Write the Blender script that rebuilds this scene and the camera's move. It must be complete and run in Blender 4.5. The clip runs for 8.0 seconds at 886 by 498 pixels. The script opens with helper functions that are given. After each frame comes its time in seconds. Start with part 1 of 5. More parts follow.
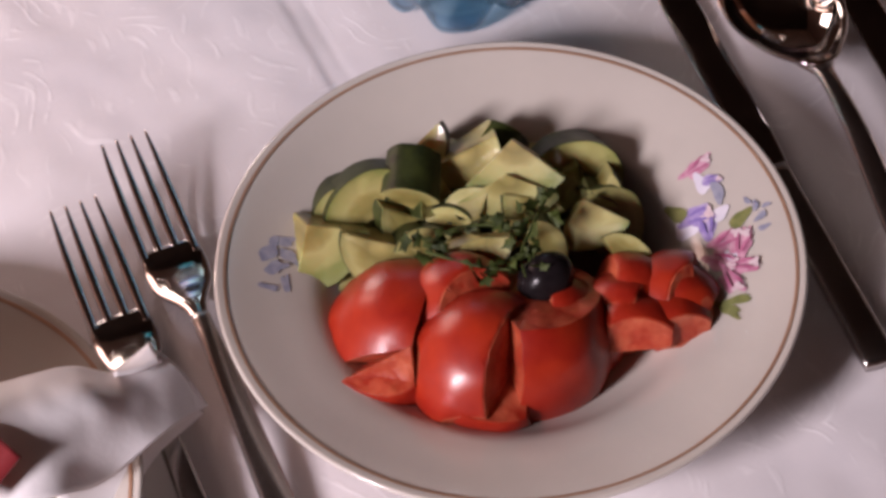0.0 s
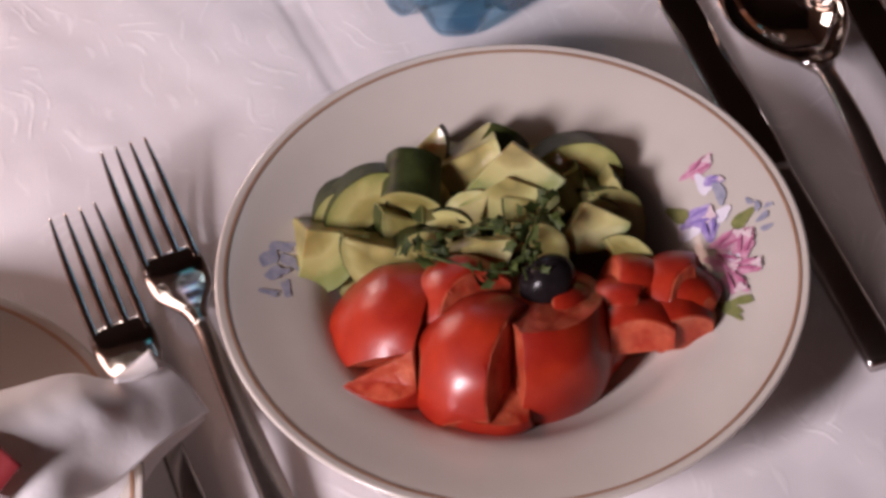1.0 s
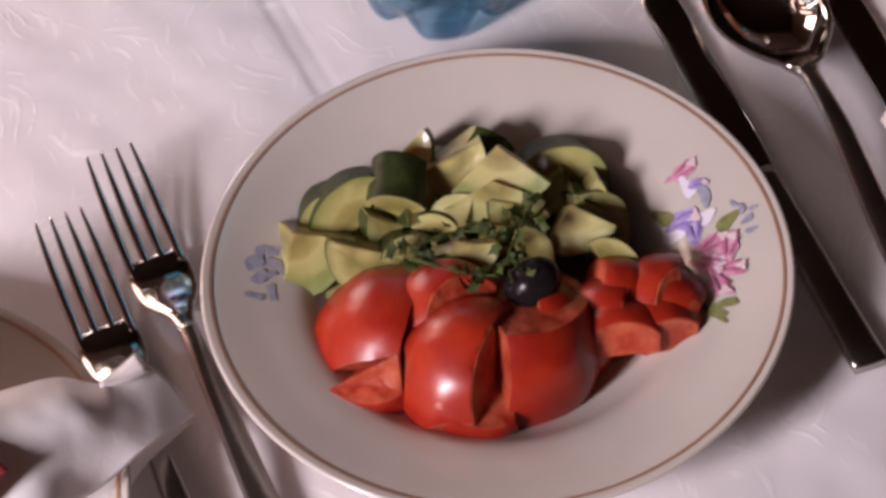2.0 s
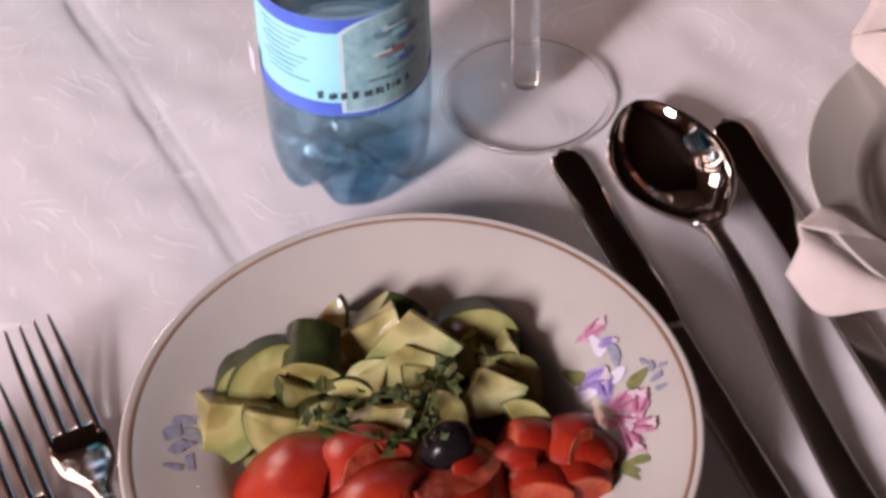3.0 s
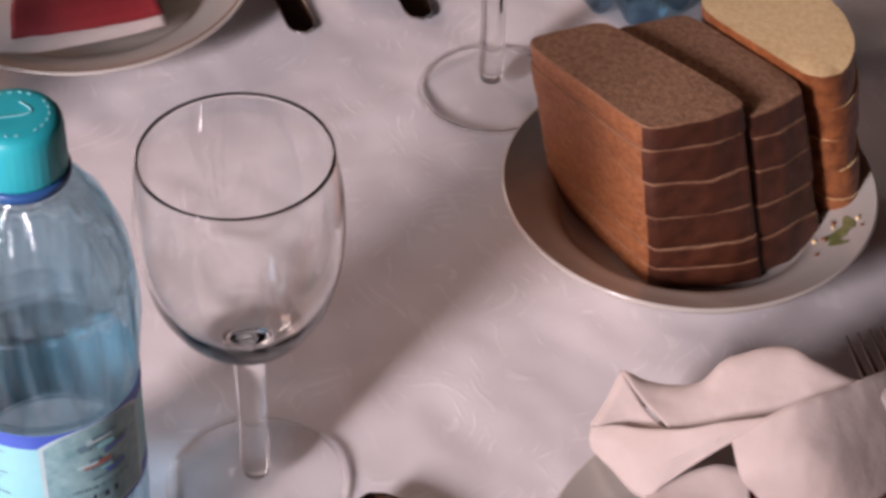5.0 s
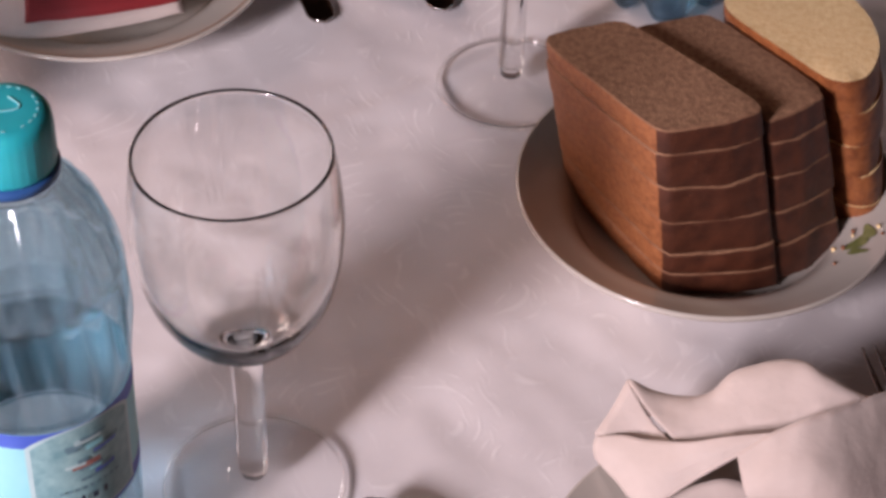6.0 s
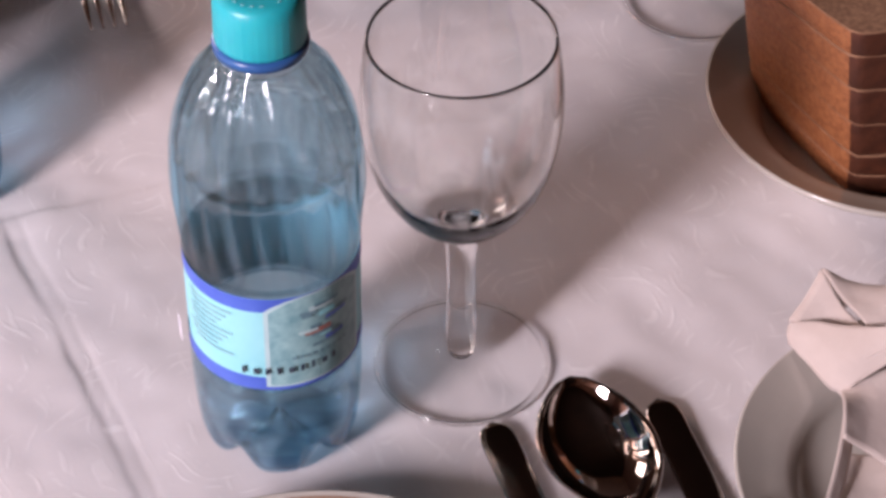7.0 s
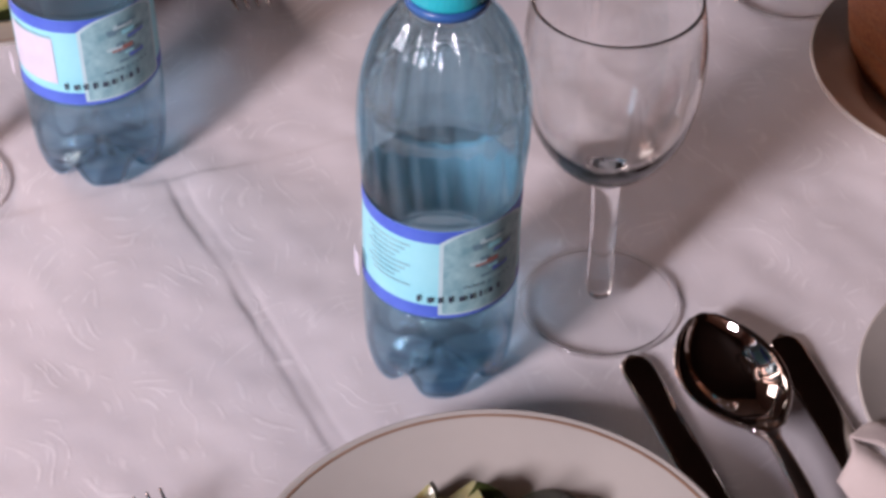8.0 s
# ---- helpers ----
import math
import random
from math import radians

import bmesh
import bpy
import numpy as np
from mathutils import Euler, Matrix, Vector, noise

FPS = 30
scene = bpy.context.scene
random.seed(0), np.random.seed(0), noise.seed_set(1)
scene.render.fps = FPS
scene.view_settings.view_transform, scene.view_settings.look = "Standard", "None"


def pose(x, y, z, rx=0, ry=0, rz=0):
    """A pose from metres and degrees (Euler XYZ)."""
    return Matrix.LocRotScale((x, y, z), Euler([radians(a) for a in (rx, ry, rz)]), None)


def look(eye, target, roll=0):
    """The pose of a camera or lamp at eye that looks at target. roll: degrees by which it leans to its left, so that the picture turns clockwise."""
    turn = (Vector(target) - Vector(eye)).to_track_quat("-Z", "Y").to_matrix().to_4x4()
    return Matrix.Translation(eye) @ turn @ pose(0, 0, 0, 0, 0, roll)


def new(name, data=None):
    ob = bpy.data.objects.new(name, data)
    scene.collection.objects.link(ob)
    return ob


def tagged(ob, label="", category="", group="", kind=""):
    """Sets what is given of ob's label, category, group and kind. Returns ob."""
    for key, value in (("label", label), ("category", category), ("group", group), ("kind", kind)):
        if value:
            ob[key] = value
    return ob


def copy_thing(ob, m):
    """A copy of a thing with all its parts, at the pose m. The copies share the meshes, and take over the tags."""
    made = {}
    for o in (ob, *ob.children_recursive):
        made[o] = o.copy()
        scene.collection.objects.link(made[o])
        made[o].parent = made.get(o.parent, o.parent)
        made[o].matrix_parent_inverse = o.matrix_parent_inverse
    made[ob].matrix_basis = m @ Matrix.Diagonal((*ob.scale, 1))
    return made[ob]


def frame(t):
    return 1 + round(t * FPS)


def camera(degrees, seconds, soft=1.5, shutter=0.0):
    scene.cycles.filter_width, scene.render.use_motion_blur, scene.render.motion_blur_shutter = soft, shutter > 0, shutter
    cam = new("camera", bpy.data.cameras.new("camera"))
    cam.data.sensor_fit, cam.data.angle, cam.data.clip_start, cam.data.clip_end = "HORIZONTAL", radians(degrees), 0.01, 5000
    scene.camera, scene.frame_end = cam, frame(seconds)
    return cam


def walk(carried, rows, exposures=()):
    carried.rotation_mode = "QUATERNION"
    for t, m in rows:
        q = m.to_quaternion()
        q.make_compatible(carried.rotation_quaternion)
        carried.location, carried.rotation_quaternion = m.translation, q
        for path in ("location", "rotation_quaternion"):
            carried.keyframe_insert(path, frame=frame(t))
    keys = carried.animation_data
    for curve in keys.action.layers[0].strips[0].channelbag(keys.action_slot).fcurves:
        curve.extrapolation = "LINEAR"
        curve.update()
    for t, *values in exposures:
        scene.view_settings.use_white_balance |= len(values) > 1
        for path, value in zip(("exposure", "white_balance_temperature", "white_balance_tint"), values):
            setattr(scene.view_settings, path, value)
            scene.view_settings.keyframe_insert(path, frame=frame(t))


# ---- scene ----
SOFT = 3.4
cam = camera(24.49, 8.0, SOFT)
PATH = [
    (0.0, look((0.1114, -0.3975, 0.5531), (-0.0075, -0.0444, 0.0828), -3.36)),
    (0.5, look((0.1115, -0.3984, 0.5504), (-0.0091, -0.0430, 0.0822), -3.64)),
    (1.0, look((0.1130, -0.3962, 0.5500), (-0.0083, -0.0420, 0.0811), -4.16)),
    (2.3, look((0.1150, -0.3977, 0.5507), (-0.0022, -0.0391, 0.0842), -3.85)),
    (2.5, look((0.1183, -0.3978, 0.5545), (0.0015, -0.0344, 0.0916), -3.86)),
    (3.0, look((0.1237, -0.3948, 0.5645), (0.0159, -0.0043, 0.1219), -3.18)),
    (3.5, look((0.1355, -0.3736, 0.5902), (0.0370, 0.0378, 0.1647), -2.26)),
    (4.0, look((0.1573, -0.3574, 0.5968), (0.0651, 0.0733, 0.1893), -1.95)),
    (4.5, look((0.1591, -0.3348, 0.6004), (0.0823, 0.1028, 0.1970), -0.58)),
    (4.7, look((0.1513, -0.3241, 0.5988), (0.0825, 0.1147, 0.1955), 1.03)),
    (5.8, look((0.1699, -0.2913, 0.5956), (0.0855, 0.1411, 0.1882), 1.24)),
    (6.0, look((0.1682, -0.2895, 0.5941), (0.0810, 0.1405, 0.1848), 1.34)),
    (6.5, look((0.1651, -0.3072, 0.5960), (0.0614, 0.1139, 0.1815), 0.03)),
    (7.0, look((0.1398, -0.3465, 0.5981), (0.0260, 0.0703, 0.1818), -0.29)),
    (7.5, look((0.1133, -0.3901, 0.5995), (-0.0031, 0.0272, 0.1844), -0.40)),
    (8.0, look((0.1008, -0.4430, 0.6229), (-0.0137, -0.0176, 0.2157), -0.32)),
]
EXPOSURES = [(0.0, 0.0, 6500, 10), (1.2, 0.0, 6500, 10), (2.5, 0.04, 6500, 10), (3.0, 0.12, 6500, 10), (4.0, -0.10, 6500, 10), (4.7, 0.0, 6550, 10), (5.8, 0.10, 6550, 10), (6.5, 0.14, 6500, 10), (7.0, 0.03, 6400, 10), (7.5, -0.06, 6280, 10), (8.0, -0.20, 6200, 10)]
walk(cam, PATH, EXPOSURES)

# ---- light: three windows of a dim, wood-panelled dining room ----
world = bpy.data.worlds.new("sky")
scene.world = world
world.use_nodes = True
wn = world.node_tree.nodes
sky = wn.new("ShaderNodeTexSky")
sky.sky_type, sky.sun_disc = "NISHITA", False
sky.sun_elevation, sky.sun_rotation = radians(35), radians(210)
wn["Background"].inputs[1].default_value = 0.08
world.node_tree.links.new(sky.outputs[0], wn["Background"].inputs[0])


def window_lamp(name, at, target, width, height, power, colour):
    data = bpy.data.lights.new(name, "AREA")
    data.shape, data.size, data.size_y, data.energy, data.color = "RECTANGLE", width, height, power, colour
    ob = new(name, data)
    ob.matrix_world = look(at, target)
    return ob


KEY_POWER, FILL_POWER, LOW_POWER = 49, 7.5, 11
window_lamp("south_window_light", (-0.76, -1.27, 0.82), (-0.60, -0.6, 0.46), 0.31, 0.46, KEY_POWER, (1.0, 0.86, 0.945))
window_lamp("west_window_light", (-1.46, 0.67, 0.76), (-0.8, 0.53, 0.56), 0.54, 0.62, FILL_POWER, (1.0, 0.60, 0.50))
window_lamp("low_window_light", (-1.46, 1.28, 0.47), (0.0, 0.2, 0.1), 0.40, 0.58, LOW_POWER, (1.0, 0.80, 0.73))


# ---- helpers ----
def mesh_from(bm, name, mats=(), smooth=True):
    me = bpy.data.meshes.new(name)
    bm.normal_update()
    bm.to_mesh(me)
    bm.free()
    for m in mats if isinstance(mats, (list, tuple)) else (mats,):
        me.materials.append(m)
    if smooth:
        for p in me.polygons:
            p.use_smooth = True
    return me


def part(name, bm, material, parent=None, label="", smooth=True):
    ob = new(name, mesh_from(bm, name, material, smooth))
    ob.parent = parent
    return tagged(ob, label)


def thing(name, label, category, group="", m=None, kind=""):
    ob = new(name)
    ob.empty_display_size = 0.02
    if m is not None:
        ob.matrix_basis = m
    return tagged(ob, label, category, group, kind)


def add_smooth(ob, angle=35):
    mod = ob.modifiers.new("edges", "EDGE_SPLIT")
    mod.split_angle = radians(angle)
    return ob


def box(bm, lo, hi):
    verts = [bm.verts.new((x, y, z)) for x in (lo[0], hi[0]) for y in (lo[1], hi[1]) for z in (lo[2], hi[2])]
    for f in ((0, 1, 3, 2), (4, 6, 7, 5), (0, 4, 5, 1), (2, 3, 7, 6), (0, 2, 6, 4), (1, 5, 7, 3)):
        bm.faces.new([verts[i] for i in f])
    return bm


def catmull(points, n):
    """n + 1 places along a smooth curve through the points."""
    p = [Vector(q) for q in points]
    p = [2 * p[0] - p[1]] + p + [2 * p[-1] - p[-2]]
    out = []
    for i in range(n + 1):
        s = i / n * (len(p) - 3)
        k = min(int(s), len(p) - 4)
        t = s - k
        a, b, c, d = p[k:k + 4]
        out.append(0.5 * (2 * b + (c - a) * t + (2 * a - 5 * b + 4 * c - d) * t * t + (3 * b - a - 3 * c + d) * t ** 3))
    return out


def lathe(profile, seg=96, warp=None, closed=False):
    """Turns a profile of (radius, height) round the z axis. warp(r, z, angle) returns a changed (r, z)."""
    bm = bmesh.new()
    rings = []
    for r, z in profile:
        if r < 1e-6:
            rings.append([bm.verts.new((0, 0, z))])
            continue
        ring = []
        for i in range(seg):
            a = 2 * math.pi * i / seg
            rr, zz = warp(r, z, a) if warp else (r, z)
            ring.append(bm.verts.new((rr * math.cos(a), rr * math.sin(a), zz)))
        rings.append(ring)
    pairs = list(zip(rings, rings[1:])) + ([(rings[-1], rings[0])] if closed else [])
    for a, b in pairs:
        for i in range(seg):
            j = (i + 1) % seg
            if len(a) == 1 and len(b) == 1:
                continue
            if len(a) == 1:
                bm.faces.new((a[0], b[j], b[i]))
            elif len(b) == 1:
                bm.faces.new((a[i], a[j], b[0]))
            else:
                bm.faces.new((a[i], a[j], b[j], b[i]))
    bmesh.ops.recalc_face_normals(bm, faces=bm.faces)
    return bm


def smooth_profile(points, n):
    return [(max(p.x, 0.0), p.y) for p in (Vector((q[0], q[1], 0)) for q in catmull([(a, b, 0) for a, b in points], n))]


def sweep(path, widths, thick, seg=12, power=2.6, flat=None):
    """A bar with a rounded section along a path; widths and thick are functions of 0..1, across lies level."""
    bm = bmesh.new()
    rings, n = [], len(path) - 1
    for i, p in enumerate(path):
        t = (path[min(i + 1, n)] - path[max(i - 1, 0)]).normalized()
        across = t.cross(Vector((0, 0, 1))).normalized() if flat is None else flat
        up = across.cross(t)
        w, h = widths(i / n) / 2, thick(i / n) / 2
        ring = []
        for k in range(seg):
            a = 2 * math.pi * k / seg
            c, s = math.cos(a), math.sin(a)
            x = math.copysign(abs(c) ** (2 / power), c) * w
            y = math.copysign(abs(s) ** (2 / power), s) * h
            ring.append(bm.verts.new(p + across * x + up * y))
        rings.append(ring)
    for a, b in zip(rings, rings[1:]):
        for k in range(seg):
            j = (k + 1) % seg
            bm.faces.new((a[k], a[j], b[j], b[k]))
    bm.faces.new(rings[0][::-1])
    bm.faces.new(rings[-1])
    bmesh.ops.recalc_face_normals(bm, faces=bm.faces)
    return bm


def loft(curves, n=28, m=10, ripple=0.0, seed=0.0):
    """A sheet through several curves, each a list of places, with fine ripples across it."""
    lines = [catmull(c, n) if len(c) > 1 else [Vector(c[0])] * (n + 1) for c in curves]
    bm = bmesh.new()
    grid = []
    for i in range(n + 1):
        col = catmull([l[i] for l in lines], m)
        for q in col:
            q.z += ripple * (noise.noise(Vector((q.x * 55 + seed, q.y * 55, q.z * 55))) + 1.6 * noise.noise(Vector((q.x * 26 + seed, q.y * 26, 4.2))) + 0.4 * noise.noise(Vector((q.x * 150, q.y * 150 + seed, 1.1))))
        grid.append([bm.verts.new(q) for q in col])
    for a, b in zip(grid, grid[1:]):
        for k in range(m):
            bm.faces.new((a[k], b[k], b[k + 1], a[k + 1]))
    return bm


def frame_from(origin, x_axis, z_axis):
    """A pose whose z axis is z_axis and whose x axis lies towards x_axis."""
    z = Vector(z_axis).normalized()
    x = (Vector(x_axis) - z * z.dot(Vector(x_axis))).normalized()
    y = z.cross(x)
    return Matrix.Translation(origin) @ Matrix((x, y, z)).transposed().to_4x4()


# ---- materials ----
def material(name, colour, rough=0.5, metal=0.0, **extra):
    m = bpy.data.materials.new(name)
    m.use_nodes = True
    b = m.node_tree.nodes["Principled BSDF"]
    b.inputs["Base Color"].default_value = (*colour, 1)
    b.inputs["Roughness"].default_value = rough
    b.inputs["Metallic"].default_value = metal
    for key, value in extra.items():
        b.inputs[key.replace("_", " ")].default_value = value
    return m


def nodes_of(m):
    t = m.node_tree
    return t.nodes, t.links, t.nodes["Principled BSDF"]


def add(m, kind, **props):
    n = m.node_tree.nodes.new(kind)
    for k, v in props.items():
        n.inputs[k.replace("_", " ")].default_value = v
    return n


def ramp(m, source, stops):
    r = m.node_tree.nodes.new("ShaderNodeValToRGB")
    e = r.color_ramp.elements
    while len(e) < len(stops):
        e.new(0.5)
    for k, (pos, col) in zip(e, stops):
        k.position, k.color = pos, (*col, 1)
    m.node_tree.links.new(source, r.inputs[0])
    return r


def coords(m, which="Object"):
    return m.node_tree.nodes.new("ShaderNodeTexCoord").outputs[which]


def bump(m, height, strength, distance):
    b = m.node_tree.nodes.new("ShaderNodeBump")
    b.inputs["Strength"].default_value, b.inputs["Distance"].default_value = strength, distance
    m.node_tree.links.new(height, b.inputs["Height"])
    m.node_tree.links.new(b.outputs[0], m.node_tree.nodes["Principled BSDF"].inputs["Normal"])
    return b


def mottled(name, c1, c2, scale, rough=0.5, metal=0.0, bump_strength=0.0, bump_scale=None, bump_distance=0.0005, rough_var=0.0, **extra):
    """A surface whose colour wanders between two tones at two scales, with a fine relief."""
    m = material(name, c1, rough, metal, **extra)
    nodes, links, b = nodes_of(m)
    co = coords(m)
    big = add(m, "ShaderNodeTexNoise", Scale=scale, Detail=6.0, Roughness=0.6)
    links.new(co, big.inputs["Vector"])
    r = ramp(m, big.outputs["Fac"], [(0.32, c1), (0.68, c2)])
    links.new(r.outputs[0], b.inputs["Base Color"])
    fine = add(m, "ShaderNodeTexNoise", Scale=bump_scale or scale * 8, Detail=4.0)
    links.new(co, fine.inputs["Vector"])
    if bump_strength:
        bump(m, fine.outputs["Fac"], bump_strength, bump_distance)
    if rough_var:
        mr = nodes.new("ShaderNodeMapRange")
        mr.inputs["To Min"].default_value, mr.inputs["To Max"].default_value = rough - rough_var, rough + rough_var
        links.new(big.outputs["Fac"], mr.inputs["Value"])
        links.new(mr.outputs[0], b.inputs["Roughness"])
    return m


def damask():
    """White table linen with a woven figure of curled, satin strokes."""
    m = material("white_damask_linen", (0.72, 0.70, 0.71), 0.7)
    nodes, links, b = nodes_of(m)
    co = coords(m)
    bend = add(m, "ShaderNodeTexNoise", Scale=22.0, Detail=2.0)
    links.new(co, bend.inputs["Vector"])
    mix = nodes.new("ShaderNodeVectorMath")
    mix.operation = "MULTIPLY_ADD"
    mix.inputs[1].default_value = (0.030, 0.030, 0.0)
    links.new(bend.outputs["Color"], mix.inputs[0])
    links.new(co, mix.inputs[2])

    def maths(operation, a, b):
        n = nodes.new("ShaderNodeMath")
        n.operation = operation
        links.new(a, n.inputs[0])
        if isinstance(b, float):
            n.inputs[1].default_value = b
        else:
            links.new(b, n.inputs[1])
        return n.outputs[0]

    # curls: close rings round scattered centres, shown only in patches
    cells = add(m, "ShaderNodeTexVoronoi", Scale=13.0, Randomness=0.9)
    links.new(mix.outputs[0], cells.inputs["Vector"])
    wave = maths("SINE", maths("MULTIPLY", cells.outputs["Distance"], 98.0), 0.0)
    curls = ramp(m, wave, [(0.55, (0, 0, 0)), (0.95, (1, 1, 1))])
    breaks = add(m, "ShaderNodeTexNoise", Scale=48.0, Detail=3.0, Roughness=0.6)
    links.new(co, breaks.inputs["Vector"])
    gate = ramp(m, breaks.outputs["Fac"], [(0.53, (0, 0, 0)), (0.63, (1, 1, 1))])
    # short slanting strokes between them
    lie = nodes.new("ShaderNodeMapping")
    lie.inputs["Rotation"].default_value = (0, 0, radians(28))
    lie.inputs["Scale"].default_value = (210, 46, 1)
    links.new(mix.outputs[0], lie.inputs["Vector"])
    dashes = add(m, "ShaderNodeTexNoise", Scale=1.0, Detail=1.0)
    links.new(lie.outputs[0], dashes.inputs["Vector"])
    strokes = ramp(m, dashes.outputs["Fac"], [(0.635, (0, 0, 0)), (0.72, (1, 1, 1))])
    figure = nodes.new("ShaderNodeMath")
    figure.operation = "MAXIMUM"
    links.new(maths("MULTIPLY", curls.outputs[0], gate.outputs[0]), figure.inputs[0])
    links.new(maths("MULTIPLY", strokes.outputs[0], 0.6), figure.inputs[1])
    blot = add(m, "ShaderNodeTexNoise", Scale=9.0, Detail=8.0, Roughness=0.62)
    links.new(co, blot.inputs["Vector"])
    ground = ramp(m, blot.outputs["Fac"], [(0.28, (0.600, 0.580, 0.600)), (0.5, (0.665, 0.635, 0.640)), (0.72, (0.715, 0.690, 0.700))])
    tone = nodes.new("ShaderNodeMixRGB")
    tone.inputs[2].default_value = (0.84, 0.82, 0.82, 1)
    links.new(ground.outputs[0], tone.inputs[1])
    half = nodes.new("ShaderNodeMath")
    half.operation = "MULTIPLY"
    half.inputs[1].default_value = 0.44
    links.new(figure.outputs[0], half.inputs[0])
    links.new(half.outputs[0], tone.inputs[0])
    links.new(tone.outputs[0], b.inputs["Base Color"])
    gloss = nodes.new("ShaderNodeMapRange")
    gloss.inputs["To Min"].default_value, gloss.inputs["To Max"].default_value = 0.78, 0.42
    links.new(figure.outputs[0], gloss.inputs["Value"])
    links.new(gloss.outputs[0], b.inputs["Roughness"])
    weave = add(m, "ShaderNodeTexNoise", Scale=900.0, Detail=1.0)
    links.new(co, weave.inputs["Vector"])
    height = nodes.new("ShaderNodeMath")
    height.operation = "MULTIPLY_ADD"
    height.inputs[1].default_value = 0.25
    links.new(weave.outputs["Fac"], height.inputs[0])
    links.new(figure.outputs[0], height.inputs[2])
    bump(m, height.outputs[0], 0.19, 0.0005)
    return m


def clear_glass(name, colour=(1, 1, 1), ior=1.45, clear=0.0, rough=0.0):
    """Glass; clear is the share of light that a thin wall lets straight through."""
    m = bpy.data.materials.new(name)
    m.use_nodes = True
    nodes, links = m.node_tree.nodes, m.node_tree.links
    nodes.remove(nodes["Principled BSDF"])
    g = nodes.new("ShaderNodeBsdfGlass")
    g.inputs["Color"].default_value, g.inputs["IOR"].default_value, g.inputs["Roughness"].default_value = (*colour, 1), ior, rough
    out = g.outputs[0]
    if clear:
        t = nodes.new("ShaderNodeBsdfTransparent")
        t.inputs["Color"].default_value = (*colour, 1)
        mix = nodes.new("ShaderNodeMixShader")
        mix.inputs[0].default_value = clear
        links.new(g.outputs[0], mix.inputs[1])
        links.new(t.outputs[0], mix.inputs[2])
        out = mix.outputs[0]
    links.new(out, nodes["Material Output"].inputs["Surface"])
    return m


def thin_plastic(name, colour, rough=0.06, grazing=0.6, head_on=0.06):
    """A thin clear wall: tinted see-through body with a glossy skin."""
    m = bpy.data.materials.new(name)
    m.use_nodes = True
    nodes, links = m.node_tree.nodes, m.node_tree.links
    nodes.remove(nodes["Principled BSDF"])
    t = nodes.new("ShaderNodeBsdfTransparent")
    t.inputs["Color"].default_value = (*colour, 1)
    g = nodes.new("ShaderNodeBsdfGlossy")
    g.inputs["Roughness"].default_value = rough
    lw = nodes.new("ShaderNodeLayerWeight")
    lw.inputs["Blend"].default_value = 0.5
    pw = nodes.new("ShaderNodeMath")
    pw.operation = "POWER"
    pw.inputs[1].default_value = 4.0
    links.new(lw.outputs["Facing"], pw.inputs[0])
    f = nodes.new("ShaderNodeMath")
    f.operation = "MULTIPLY_ADD"
    f.inputs[1].default_value, f.inputs[2].default_value = grazing, head_on
    links.new(pw.outputs[0], f.inputs[0])
    mix = nodes.new("ShaderNodeMixShader")
    links.new(f.outputs[0], mix.inputs[0])
    links.new(t.outputs[0], mix.inputs[1])
    links.new(g.outputs[0], mix.inputs[2])
    links.new(mix.outputs[0], nodes["Material Output"].inputs["Surface"])
    return m


M = {}
M["cloth"] = damask()
M["porcelain"] = mottled("white_porcelain", (0.46, 0.425, 0.38), (0.50, 0.462, 0.412), 25, 0.16, bump_strength=0.02, Coat_Weight=0.3)
M["gold"] = mottled("worn_gilt_line", (0.32, 0.185, 0.115), (0.42, 0.26, 0.17), 60, 0.35, 0.35)
M["steel"] = mottled("polished_steel", (0.46, 0.43, 0.41), (0.54, 0.51, 0.49), 40, 0.10, 1.0, bump_strength=0.03, bump_scale=300, rough_var=0.05)
M["steel_satin"] = mottled("satin_steel", (0.46, 0.43, 0.41), (0.54, 0.51, 0.49), 40, 0.24, 1.0, bump_strength=0.05, bump_scale=300, rough_var=0.06)
M["steel_bowl"] = mottled("mirror_steel", (0.40, 0.37, 0.355), (0.46, 0.43, 0.41), 40, 0.045, 1.0, bump_strength=0.03, bump_scale=90, rough_var=0.02)
M["bottle"] = thin_plastic("pale_blue_plastic", (0.785, 0.925, 0.982))
M["bottle_base"] = thin_plastic("deep_blue_plastic", (0.56, 0.75, 0.87), 0.04, 0.7, 0.08)
M["water"] = clear_glass("water", (0.930, 0.976, 0.990), 1.33, 0.6)
M["ribs"] = clear_glass("ribbed_blue_plastic", (0.965, 0.990, 0.997), 1.42, 0.7)
M["cap"] = mottled("turquoise_plastic", (0.02, 0.40, 0.47), (0.03, 0.46, 0.52), 60, 0.38, Subsurface_Weight=0.1)
M["collar"] = mottled("blue_plastic_ring", (0.03, 0.10, 0.30), (0.04, 0.14, 0.36), 60, 0.3)
M["label"] = mottled("pale_cyan_paper", (0.27, 0.66, 0.74), (0.35, 0.74, 0.80), 40, 0.45)
M["label_blue"] = mottled("blue_print", (0.05, 0.10, 0.52), (0.10, 0.18, 0.66), 40, 0.45)
M["label_panel"] = mottled("grey_cyan_print", (0.16, 0.34, 0.39), (0.34, 0.56, 0.58), 150, 0.45)
M["label_edge"] = mottled("pale_grey_print", (0.42, 0.60, 0.64), (0.52, 0.70, 0.72), 60, 0.45)
M["backing"] = mottled("grey_label_backing", (0.42, 0.52, 0.54), (0.50, 0.59, 0.60), 60, 0.6)
